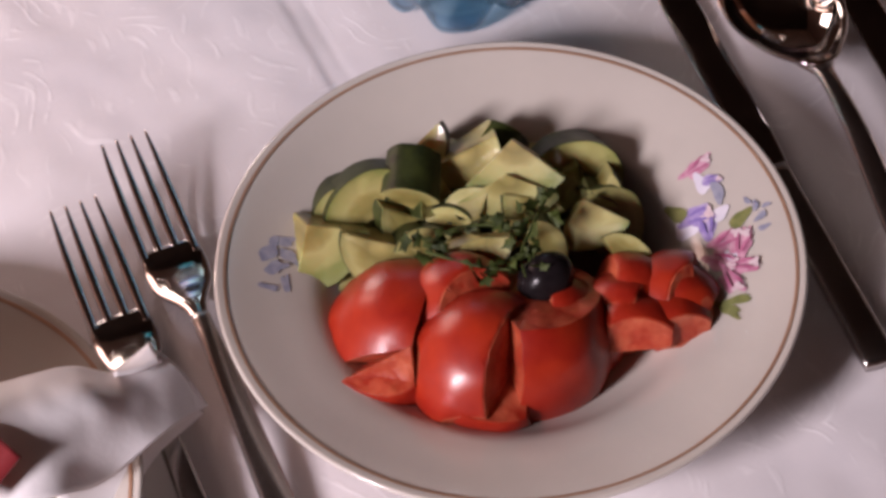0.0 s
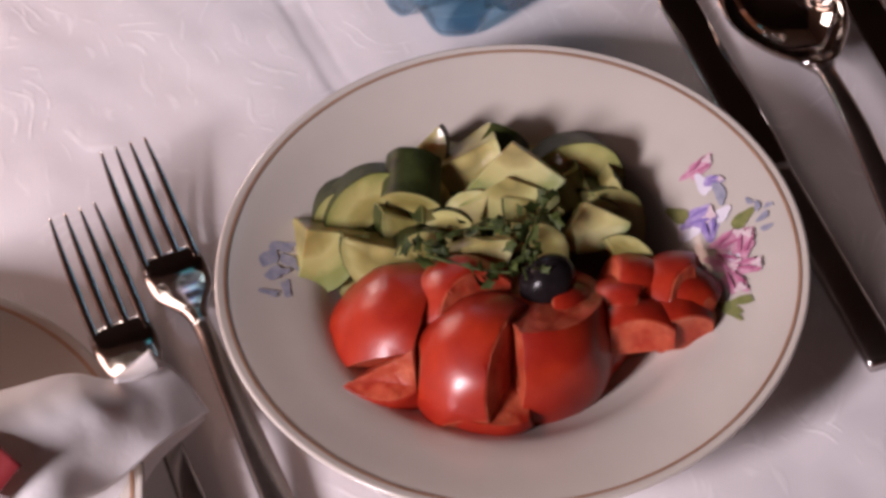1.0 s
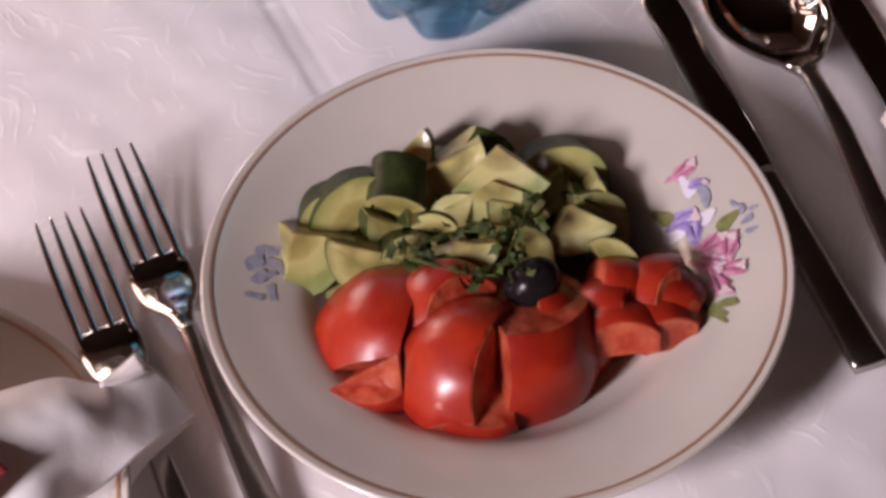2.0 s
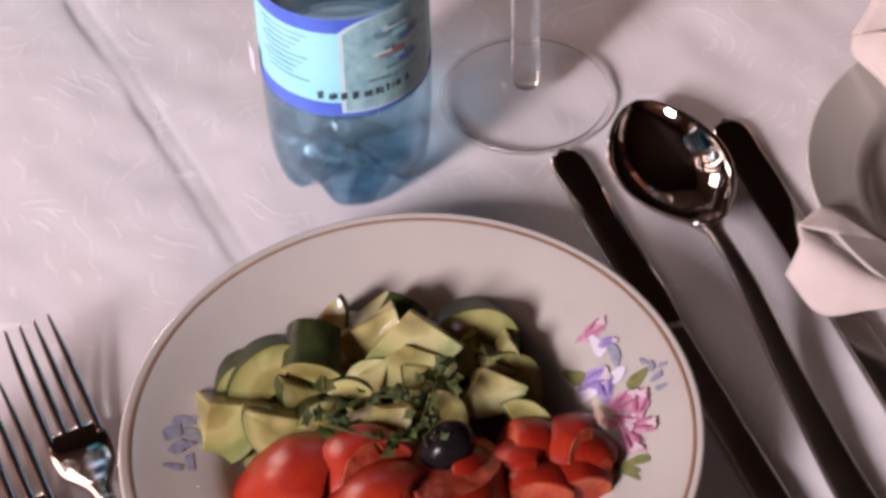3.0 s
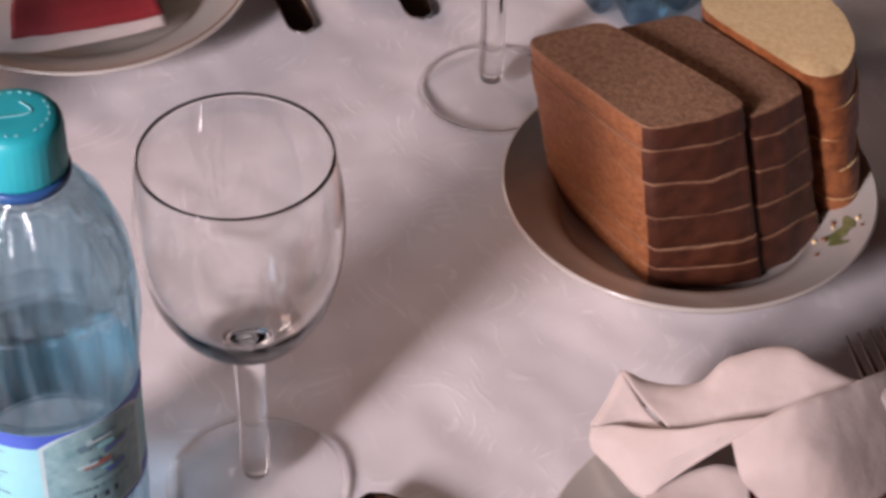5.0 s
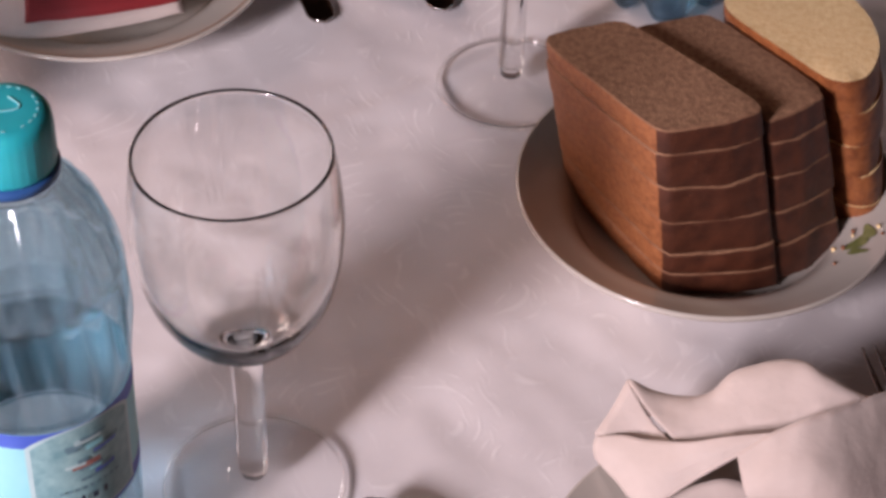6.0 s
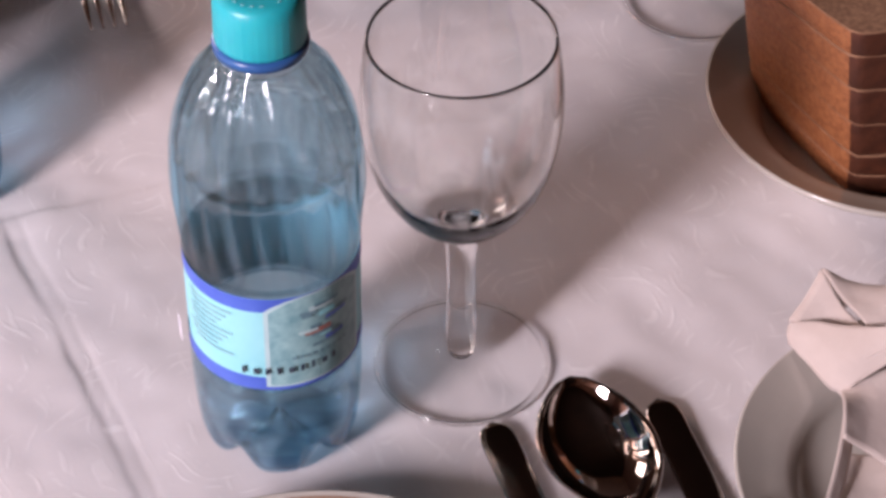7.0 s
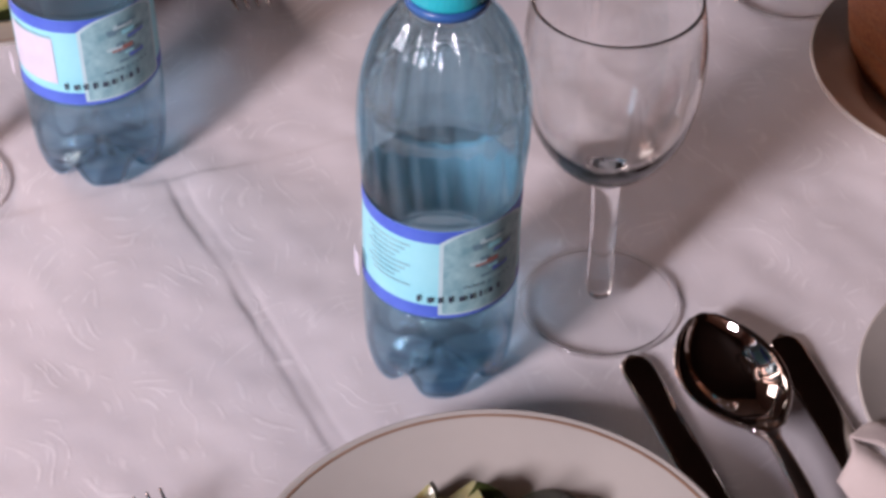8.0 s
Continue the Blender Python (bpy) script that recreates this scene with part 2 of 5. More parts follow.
M["label_white"] = mottled("white_print", (0.60, 0.57, 0.66), (0.68, 0.66, 0.72), 60, 0.45)
M["ink"] = mottled("dark_print", (0.02, 0.03, 0.06), (0.05, 0.07, 0.10), 200, 0.5)
M["ink_soft"] = mottled("grey_print", (0.10, 0.20, 0.26), (0.18, 0.32, 0.38), 200, 0.5)
M["ink_red"] = mottled("dull_red_print", (0.30, 0.12, 0.11), (0.38, 0.18, 0.15), 200, 0.5)
M["cap_mark"] = mottled("pale_embossing", (0.22, 0.58, 0.62), (0.28, 0.64, 0.68), 100, 0.4)
M["glass"] = clear_glass("clear_glass", (0.998, 1.0, 0.998), 1.5, 0.0)
M["glass_foot"] = thin_plastic("clear_glass_foot", (0.996, 0.997, 0.996), grazing=0.18, head_on=0.022)
M["napkin"] = mottled("white_linen_napkin", (0.47, 0.395, 0.355), (0.555, 0.475, 0.435), 30, 0.75, bump_strength=0.5, bump_scale=110, bump_distance=0.0012, Sheen_Weight=0.2)
M["napkin_red"] = mottled("red_linen_napkin", (0.17, 0.004, 0.008), (0.25, 0.007, 0.011), 30, 0.7, bump_strength=0.25, bump_scale=900, bump_distance=0.0003, Sheen_Weight=0.2)
M["paper"] = mottled("white_paper_napkin", (0.82, 0.80, 0.80), (0.88, 0.86, 0.86), 40, 0.38, bump_strength=0.3, bump_scale=500, bump_distance=0.0003)
M["crumb"] = mottled("rye_crumb", (0.165, 0.084, 0.045), (0.345, 0.195, 0.112), 430, 0.9, bump_strength=0.6, bump_scale=1000, bump_distance=0.0008)
M["crust"] = mottled("brown_crust", (0.19, 0.062, 0.022), (0.36, 0.140, 0.052), 420, 0.55, bump_strength=0.7, bump_scale=620, bump_distance=0.0008)
M["crust_dark"] = mottled("dark_baked_crust", (0.040, 0.011, 0.005), (0.092, 0.027, 0.012), 110, 0.5, bump_strength=0.5, bump_scale=300, bump_distance=0.0006)
M["cut_edge"] = mottled("pale_crumb_edge", (0.15, 0.070, 0.036), (0.34, 0.185, 0.105), 90, 0.8)
M["white_crumb"] = mottled("wheat_crumb", (0.78, 0.54, 0.25), (0.93, 0.73, 0.41), 380, 0.9, bump_strength=0.35, bump_scale=800, bump_distance=0.0007)
M["crust_gold"] = mottled("golden_crust", (0.14, 0.038, 0.011), (0.33, 0.115, 0.036), 160, 0.5, bump_strength=0.6, bump_scale=400, bump_distance=0.0008)
M["tomato_skin"] = mottled("tomato_skin", (0.20, 0.007, 0.004), (0.32, 0.024, 0.007), 60, 0.33, bump_strength=0.22, bump_scale=140, Subsurface_Weight=0.1, Coat_Weight=0.05, Coat_Roughness=0.08)
M["tomato_flesh"] = mottled("tomato_flesh", (0.27, 0.016, 0.007), (0.46, 0.105, 0.050), 130, 0.3, bump_strength=0.5, bump_scale=260, bump_distance=0.001, Subsurface_Weight=0.2)
M["cucumber_skin"] = mottled("cucumber_skin", (0.008, 0.012, 0.003), (0.040, 0.050, 0.012), 130, 0.42, bump_strength=0.3, bump_scale=400, bump_distance=0.0005, Specular_IOR_Level=0.25)
M["olive"] = mottled("black_olive", (0.006, 0.0045, 0.005), (0.013, 0.010, 0.011), 120, 0.22, Specular_IOR_Level=0.12)
M["herb"] = mottled("dark_green_herb", (0.014, 0.022, 0.004), (0.050, 0.068, 0.014), 160, 0.6, Specular_IOR_Level=0.2)
M["pink"] = mottled("pink_print", (0.42, 0.14, 0.24), (0.62, 0.38, 0.46), 260, 0.2)
M["violet"] = mottled("violet_print", (0.24, 0.17, 0.42), (0.45, 0.38, 0.58), 260, 0.2)
M["pink_dark"] = mottled("deep_pink_print", (0.34, 0.07, 0.17), (0.50, 0.20, 0.31), 300, 0.2)
M["pale_pink"] = mottled("pale_pink_print", (0.56, 0.42, 0.46), (0.64, 0.54, 0.56), 260, 0.2)
M["violet_dark"] = mottled("deep_violet_print", (0.14, 0.10, 0.33), (0.28, 0.21, 0.46), 300, 0.2)
M["leafprint"] = mottled("olive_print", (0.13, 0.15, 0.05), (0.24, 0.24, 0.09), 260, 0.2)
M["bluegrey"] = mottled("blue_grey_print", (0.20, 0.21, 0.29), (0.36, 0.36, 0.42), 260, 0.2)
M["wood"] = mottled("brown_wood_panel", (0.10, 0.045, 0.022), (0.16, 0.075, 0.036), 3, 0.5, bump_strength=0.2)
M["wood_dark"] = mottled("dark_stained_wood", (0.016, 0.008, 0.005), (0.030, 0.014, 0.008), 3, 0.6, bump_strength=0.2)
M["plaster"] = mottled("warm_plaster", (0.30, 0.16, 0.11), (0.36, 0.20, 0.14), 2, 0.85, bump_strength=0.2)
M["floorwood"] = mottled("dark_floor", (0.10, 0.05, 0.03), (0.15, 0.08, 0.045), 4, 0.5, bump_strength=0.2)
M["frame"] = mottled("painted_window_frame", (0.6, 0.58, 0.55), (0.66, 0.64, 0.6), 8, 0.5)


def cucumber_flesh():
    m = material("cucumber_flesh", (0.5, 0.5, 0.2), 0.48, Subsurface_Weight=0.15, Coat_Weight=0.5, Coat_Roughness=0.1)
    nodes, links, b = nodes_of(m)
    co = coords(m)
    flat = nodes.new("ShaderNodeVectorMath")
    flat.operation = "MULTIPLY"
    flat.inputs[1].default_value = (1, 1, 0)
    links.new(co, flat.inputs[0])
    wob = add(m, "ShaderNodeTexNoise", Scale=160.0, Detail=3.0)
    links.new(co, wob.inputs["Vector"])
    ln = nodes.new("ShaderNodeVectorMath")
    ln.operation = "LENGTH"
    links.new(flat.outputs[0], ln.inputs[0])
    sm = nodes.new("ShaderNodeMath")
    sm.operation = "MULTIPLY_ADD"
    sm.inputs[1].default_value = 0.006
    links.new(wob.outputs["Fac"], sm.inputs[0])
    links.new(ln.outputs["Value"], sm.inputs[2])
    rg = nodes.new("ShaderNodeMapRange")
    rg.inputs["From Max"].default_value = 0.022
    links.new(sm.outputs[0], rg.inputs["Value"])
    r = ramp(m, rg.outputs[0], [(0.14, (0.32, 0.265, 0.085)), (0.34, (0.18, 0.150, 0.040)), (0.50, (0.26, 0.220, 0.066)), (0.62, (0.37, 0.330, 0.125)), (0.80, (0.31, 0.290, 0.098)), (0.95, (0.17, 0.19, 0.045))])
    links.new(r.outputs[0], b.inputs["Base Color"])
    bump(m, wob.outputs["Fac"], 0.35, 0.0006)
    return m


M["cucumber_flesh"] = cucumber_flesh()

# ---- the room, closed round the table ----
FLOOR, CEIL = -0.75, 2.05
X0, X1, Y0, Y1 = -1.5, 3.2, -1.35, 3.4


def wall_with_opening(name, axis, at, lo, hi, opening, thickness, label):
    """A wall on the plane axis = at, from lo to hi along it, with a window opening (from, to, sill, head) through it."""
    bm = bmesh.new()
    a, b, s, h = opening
    for p, q, r, t in ((lo, a, FLOOR, CEIL), (b, hi, FLOOR, CEIL), (a, b, FLOOR, s), (a, b, h, CEIL)):
        if axis == "x":
            box(bm, (at - thickness, p, r), (at, q, t))
        else:
            box(bm, (p, at - thickness, r), (q, at, t))
    return tagged(part(name, bm, M["plaster"], smooth=False), label, "wall", kind="structure")


wall_with_opening("wall_south", "y", Y0, X0, X1, (-0.97, -0.55, 0.52, 1.12), 0.2, "warm beige plastered dining room wall")
wall_with_opening("wall_west_1", "x", X0, Y0, 1.05, (0.34, 1.00, 0.40, 1.12), 0.2, "warm beige plastered dining room wall")
wall_with_opening("wall_west_2", "x", X0, 1.05, Y1, (1.08, 1.50, 0.16, 0.80), 0.2, "warm beige plastered dining room wall")
bm = box(bmesh.new(), (X0, Y1, FLOOR), (X1, Y1 + 0.2, CEIL))
tagged(part("wall_north", bm, M["wood"], smooth=False), "brown wood-panelled dining room wall", "wall", kind="structure")
bm = box(bmesh.new(), (X1, Y0, FLOOR), (X1 + 0.2, Y1, CEIL))
tagged(part("wall_east", bm, M["wood"], smooth=False), "brown wood-panelled dining room wall", "wall", kind="structure")
bm = box(bmesh.new(), (X0 - 0.2, Y0 - 0.2, FLOOR - 0.1), (X1 + 0.2, Y1 + 0.2, FLOOR))
tagged(part("floor", bm, M["floorwood"], smooth=False), "dark brown wooden floor", "floor", kind="structure")
bm = box(bmesh.new(), (X0 - 0.2, Y0 - 0.2, CEIL), (X1 + 0.2, Y1 + 0.2, CEIL + 0.1))
tagged(part("ceiling", bm, M["wood_dark"], smooth=False), "dark stained wooden ceiling", "ceiling", kind="structure")


def window(name, axis, at, a, b, s, h):
    root = thing(name, "white painted window frame in the wall", "window", kind="structure")
    w = 0.03
    bars = [(a, a + w, s, h), (b - w, b, s, h), (a + w, b - w, s, s + w), (a + w, b - w, h - w, h)]
    for p, q, r, t in bars:
        if axis == "x":
            bm = box(bmesh.new(), (at - 0.19, p, r), (at - 0.13, q, t))
        else:
            bm = box(bmesh.new(), (p, at - 0.19, r), (q, at - 0.13, t))
        part("window_frame", bm, M["frame"], root, smooth=False)


window("window_1", "y", Y0, -0.97, -0.55, 0.52, 1.12)
window("window_2", "x", X0, 0.34, 1.00, 0.40, 1.12)
window("window_3", "x", X0, 1.08, 1.50, 0.16, 0.80)

# ---- table and cloth; u runs along the table's edge, v across it ----
TURN = 34.0
TABLE = pose(0, 0, 0, 0, 0, TURN)
U0, U1, V0, V1 = -0.80, 0.95, -0.20, 0.74
U_DIR = Vector((math.cos(radians(TURN)), math.sin(radians(TURN)), 0))
V_DIR = Vector((-U_DIR.y, U_DIR.x, 0))

table = thing("dining_table", "dining table under a white damask cloth", "table", m=TABLE)
part("tabletop", box(bmesh.new(), (U0 + 0.004, V0 + 0.004, -0.030), (U1 - 0.004, V1 - 0.004, -0.0060)), M["wood"], table, smooth=False)
for u in (U0 + 0.05, U1 - 0.11):
    for v in (V0 + 0.05, V1 - 0.11):
        part("leg", box(bmesh.new(), (u, v, FLOOR), (u + 0.06, v + 0.06, -0.03)), M["wood"], table, smooth=False)


def ridge(d, width):
    return math.exp(-(d / width) ** 2)


def cloth_height(u, v):
    z = 0.0016 * noise.noise(Vector((u * 7, v * 7, 3.1))) + 0.0009 * noise.noise(Vector((u * 24, v * 24, 7.7))) - 0.001
    wob = 0.004 * noise.noise(Vector((u * 9, v * 9, 1.3)))
    wob += 0.0012 * noise.noise(Vector((u * 70, v * 70, 6.3)))
    d = u - (-0.0485 + (0.281 - v) * 0.131) + wob
    fade = min(1.0, max(0.0, (v - 0.02) / 0.1)) * min(1.0, max(0.0, (0.31 - v) / 0.02))
    worn = 0.75 + 0.7 * noise.noise(Vector((u * 30, v * 30, 9.4)))
    z += fade * worn * -0.0010 * (ridge(d, 0.0022) if d < 0 else ridge(d, 0.0130)) - fade * 0.00025 * worn * ridge(d - 0.0060, 0.0016)
    d = v - 0.300 + wob
    fade = min(1.0, max(0.0, (0.10 - u) / 0.05))
    z += fade * worn * 0.0007 * (ridge(d, 0.0090) if d < 0 else ridge(d, 0.0026))
    z += 0.0007 * noise.noise(Vector((u * 46 + v * 20, v * 16, 2.2))) + 0.00035 * noise.noise(Vector((u * 70, v * 90, 5.0)))
    d = v - 0.36 - 0.25 * (u - 0.25) + wob
    z += 0.0010 * ridge(d, 0.006) * min(1.0, max(0.0, (u - 0.16) / 0.05)) * min(1.0, max(0.0, (0.42 - u) / 0.05))
    return z


def build_cloth():
    step, drop = 0.003, 0.22
    us = [U0 - 0.008] + list(np.arange(U0, -0.075, step)) + list(np.arange(-0.075, 0.010, 0.001)) + list(np.arange(0.010, U1 + 1e-6, step)) + [U1 + 0.008]
    vs = [V0 - 0.008] + list(np.arange(V0, 0.285, step)) + list(np.arange(0.285, 0.320, 0.001)) + list(np.arange(0.320, V1 + 1e-6, step)) + [V1 + 0.008]
    bm = bmesh.new()
    grid = [[bm.verts.new((u, v, cloth_height(u, v) if 0 < i < len(us) - 1 and 0 < j < len(vs) - 1 else -0.012)) for j, v in enumerate(vs)] for i, u in enumerate(us)]
    for a, b in zip(grid, grid[1:]):
        for j in range(len(vs) - 1):
            bm.faces.new((a[j], b[j], b[j + 1], a[j + 1]))
    rim = [g[0] for g in grid] + grid[-1][1:] + [g[-1] for g in grid[-2::-1]] + grid[0][-2:0:-1]
    low = []
    for k, v in enumerate(rim):
        f = 0.012 * math.sin(k * 0.09)
        out = Vector((v.co.x - (U0 + U1) / 2, v.co.y - (V0 + V1) / 2, 0)).normalized()
        low.append(bm.verts.new(v.co + out * (0.014 + f) + Vector((0, 0, -drop))))
    for k in range(len(rim)):
        j = (k + 1) % len(rim)
        bm.faces.new((rim[k], rim[j], low[j], low[k]))
    bmesh.ops.recalc_face_normals(bm, faces=bm.faces)
    return bm


cloth = part("tablecloth", build_cloth(), M["cloth"])
cloth.matrix_basis = TABLE
tagged(cloth, "white damask tablecloth with ironed fold creases on the table", "tablecloth")

# ---- plates ----
SALAD = [(0.0, 0.0055), (0.030, 0.0055), (0.042, 0.0061), (0.0500, 0.0082), (0.0580, 0.0133), (0.0640, 0.0178), (0.0700, 0.0203), (0.0800, 0.0234), (0.0905, 0.0268), (0.0950, 0.0280)]
SIDE = [(0.0, 0.0050), (0.030, 0.0050), (0.045, 0.0056), (0.0530, 0.0085), (0.0575, 0.0130), (0.0620, 0.0158), (0.0700, 0.0182), (0.0765, 0.0204), (0.0795, 0.0215)]


def plate_height(profile, r):
    for (r0, z0), (r1, z1) in zip(profile, profile[1:]):
        if r0 <= r <= r1:
            return z0 + (z1 - z0) * (r - r0) / (r1 - r0)
    return profile[-1][1]


def rim_band(profile, r0, r1, lift):
    return lathe([(r0, plate_height(profile, r0) + lift), ((r0 + r1) / 2, plate_height(profile, (r0 + r1) / 2) + lift * 1.3), (r1, plate_height(profile, r1) + lift)], 128)


def build_plate(profile, name, label, m, gilt=True, group="plates on the table"):
    top = smooth_profile(profile, 48)
    er, ez = profile[-1]
    edge = [(er + 0.0008, ez + 0.0001), (er + 0.0012, ez - 0.0008), (er + 0.0006, ez - 0.0018)]
    under = [(r - 0.0002, max(z - 0.0036, 0.0022)) for r, z in reversed(profile[2:-1])]
    foot = [(0.047, 0.0022), (0.046, 0.0004), (0.043, 0.0004), (0.042, 0.0022), (0.0, 0.0022)]
    under = [(r, z) for r, z in under if r > 0.048]
    root = thing(name, label, "plate", group, m)
    part("dish", lathe(top + edge + under + foot, 128), M["porcelain"], root)
    if gilt:
        part("gilt_line", rim_band(profile, er - 0.0028, er - 0.0017, 0.0003), M["gold"], root, "thin worn gold line")
    return root


def blob(cx, cy, rx, ry, turn, profile, lobes=0, lift=0.00025, seed=0.0):
    """A printed patch that lies on a plate's surface."""
    bm = bmesh.new()
    n, rings = 22, 4
    ca, sa = math.cos(turn), math.sin(turn)

    def put(x, y):
        wx, wy = cx + x * ca - y * sa, cy + x * sa + y * ca
        return bm.verts.new((wx, wy, plate_height(profile, math.hypot(wx, wy)) + lift))

    mid = put(0, 0)
    prev = None
    for k in range(1, rings + 1):
        ring = []
        for i in range(n):
            a = 2 * math.pi * i / n
            e = 1 + 0.16 * math.sin(3 * a + seed) + (0.18 * math.sin(lobes * a + seed) if lobes else 0)
            ring.append(put(rx * e * k / rings * math.cos(a), ry * e * k / rings * math.sin(a)))
        for i in range(n):
            j = (i + 1) % n
            if prev is None:
                bm.faces.new((mid, ring[i], ring[j]))
            else:
                bm.faces.new((prev[i], ring[i], ring[j], prev[j]))
        prev = ring
    return bm


main_plate = build_plate(SALAD, "salad_plate", "deep white porcelain plate with gold line and printed flowers", pose(0.0003, 0, 0) @ Matrix.Diagonal((1.006, 1.006, 1.0, 1)))
# printed flowers on the right of the rim
for k, (x, y, rx, ry, turn, mat) in enumerate([
        (0.0505, 0.0560, 0.0058, 0.0028, 0.9, "pink"), (0.0535, 0.0500, 0.0046, 0.0022, 2.2, "label_white"), (0.0565, 0.0515, 0.0034, 0.0020, 0.2, "violet"),
        (0.0595, 0.0470, 0.0050, 0.0018, -1.1, "bluegrey"), (0.0550, 0.0375, 0.0052, 0.0040, 0.4, "violet"), (0.0590, 0.0335, 0.0050, 0.0030, 1.9, "violet"),
        (0.0520, 0.0330, 0.0042, 0.0030, -0.5, "label_white"), (0.0615, 0.0385, 0.0040, 0.0026, 0.8, "label_white"), (0.0660, 0.0280, 0.0060, 0.0036, 0.8, "pink"),
        (0.0715, 0.0270, 0.0056, 0.0034, 1.5, "pink"), (0.0665, 0.0200, 0.0058, 0.0040, -0.4, "pink"), (0.0735, 0.0185, 0.0054, 0.0032, 0.2, "pink"),
        (0.0710, 0.0125, 0.0060, 0.0034, -0.9, "pink"), (0.0690, 0.0225, 0.0022, 0.0018, 0.0, "label_white"), (0.0475, 0.0390, 0.0046, 0.0021, 2.6, "leafprint"),
        (0.0690, 0.0370, 0.0050, 0.0024, 1.1, "leafprint"), (0.0720, 0.0010, 0.0056, 0.0022, -0.6, "leafprint"), (0.0745, 0.0045, 0.0046, 0.0018, 0.3, "leafprint"),
        (0.0755, 0.0380, 0.0026, 0.0012, 1.0, "bluegrey"), (0.0730, 0.0420, 0.0022, 0.0010, 1.8, "bluegrey"), (0.0775, 0.0340, 0.0022, 0.0011, 0.6, "bluegrey"),
        (0.0700, 0.0440, 0.0018, 0.0009, 2.4, "bluegrey"), (0.0765, 0.0425, 0.0016, 0.0009, 0.6, "bluegrey")]):
    part("printed_petal" if mat != "leafprint" else "printed_leaf", blob(x, y, rx, ry, turn, SALAD, 5 if rx > 0.005 else 0, 0.0003 + 0.0001 * (k % 5), k), M[mat], main_plate)
    if mat in ("pink", "violet"):
        for side in (-1, 1):
            vx, vy = x - math.sin(turn) * side * ry * 0.42, y + math.cos(turn) * side * ry * 0.42
            part("printed_vein", blob(vx, vy, rx * 0.62, ry * 0.17, turn + 0.2 * side, SALAD, 0, 0.0009 + 0.00005 * k, k), M[mat + "_dark"], main_plate)
        part("printed_edge", blob(x + math.cos(turn) * rx * 0.7, y + math.sin(turn) * rx * 0.7, rx * 0.26, ry * 0.55, turn, SALAD, 3, 0.0008 + 0.00005 * k, k), M["pale_pink"], main_plate)
for k, (x, y, rx, ry, turn) in enumerate([(-0.0755, -0.0090, 0.0046, 0.0020, 0.5), (-0.0780, -0.0150, 0.0050, 0.0024, 1.4), (-0.0715, -0.0140, 0.0040, 0.0020, -0.4),
                                          (-0.0740, -0.0205, 0.0042, 0.0022, 0.9), (-0.0690, -0.0250, 0.0036, 0.0014, 2.0), (-0.0735, -0.0290, 0.0034, 0.0012, 0.2)]):
    part("printed_leaf", blob(x, y, rx, ry, turn, SALAD, 4, 0.0003 + 0.0001 * (k % 4), k), M["bluegrey"], main_plate, "faded blue-grey print")

bread_plate = build_plate(SIDE, "bread_plate", "small white porcelain plate holding stacked bread", pose(0.1477, 0.3682, 0.0, 0, 0, 25) @ Matrix.Diagonal((1.0, 1.0, 1.42, 1)), False)
for k, (x, y, rx, ry, turn) in enumerate([(0.052, -0.042, 0.006, 0.003, 0.4), (0.058, -0.038, 0.005, 0.0025, 1.3), (0.049, -0.048, 0.004, 0.002, -0.5)]):
    part("printed_leaf", blob(x, y, rx, ry, turn, SIDE, 0, 0.0003 + 0.0001 * k, k), M["leafprint"], bread_plate, "green printed leaf")
napkin_plate = build_plate(SIDE, "napkin_plate", "small white porcelain plate under a folded napkin", pose(0.1938, 0.166, 0), False)
left_plate = build_plate(SIDE, "napkin_plate", "small white gold-rimmed plate under a white napkin", pose(-0.172, -0.140, 0) @ Matrix.Diagonal((1.12, 1.12, 1.0, 1)))
far_plate = build_plate(SIDE, "napkin_plate", "white gold-rimmed plate with red and white napkin", pose(-0.1588, 0.4781, 0) @ Matrix.Diagonal((1.03, 1.03, 1.0, 1)))
other_salad_plate = build_plate(SALAD, "salad_plate", "deep white plate with chopped salad", pose(-0.352, 0.352, 0))

# ---- bottles ----
BOTTLE = [(0.0, 0.0060), (0.012, 0.0045), (0.0228, 0.0004), (0.0274, 0.0036), (0.0300, 0.0120), (0.0313, 0.0280), (0.0317, 0.0420), (0.0316, 0.0535), (0.0313, 0.0560), (0.0313, 0.0990),
          (0.0318, 0.1030), (0.0321, 0.1180), (0.0322, 0.1320), (0.0312, 0.1470), (0.0285, 0.1600), (0.0240, 0.1715), (0.0185, 0.1800), (0.0142, 0.1855), (0.0132, 0.1880), (0.0132, 0.1960)]


def bottle_warp(r, z, a):
    if z < 0.021:
        s = (0.021 - z) / 0.021
        gap = (0.5 - 0.5 * math.cos(5 * a)) ** 3
        return r * (1 - 0.20 * s ** 1.2 * gap), z + 0.008 * s * gap
    if 0.104 < z < 0.186:
        s = min(1.0, (z - 0.104) / 0.02, (0.186 - z) / 0.012)
        wave = math.sin(20 * a + 60 * (z - 0.104))
        return r + 0.0016 * s * (abs(wave) ** 0.6 * (1 if wave > 0 else -1)), z
    return r, z


def water_warp(r, z, a):
    if z < 0.104:
        return bottle_warp(r, z, a)
    q, z = bottle_warp(r, z, a)
    if z > 0.1418 and r > 0.029:
        z += 0.0026 * (abs(((20 * a + 0.9) / math.pi) % 2 - 1) - 0.5)
    return r - 0.0005 + (q - r) * 0.25, z


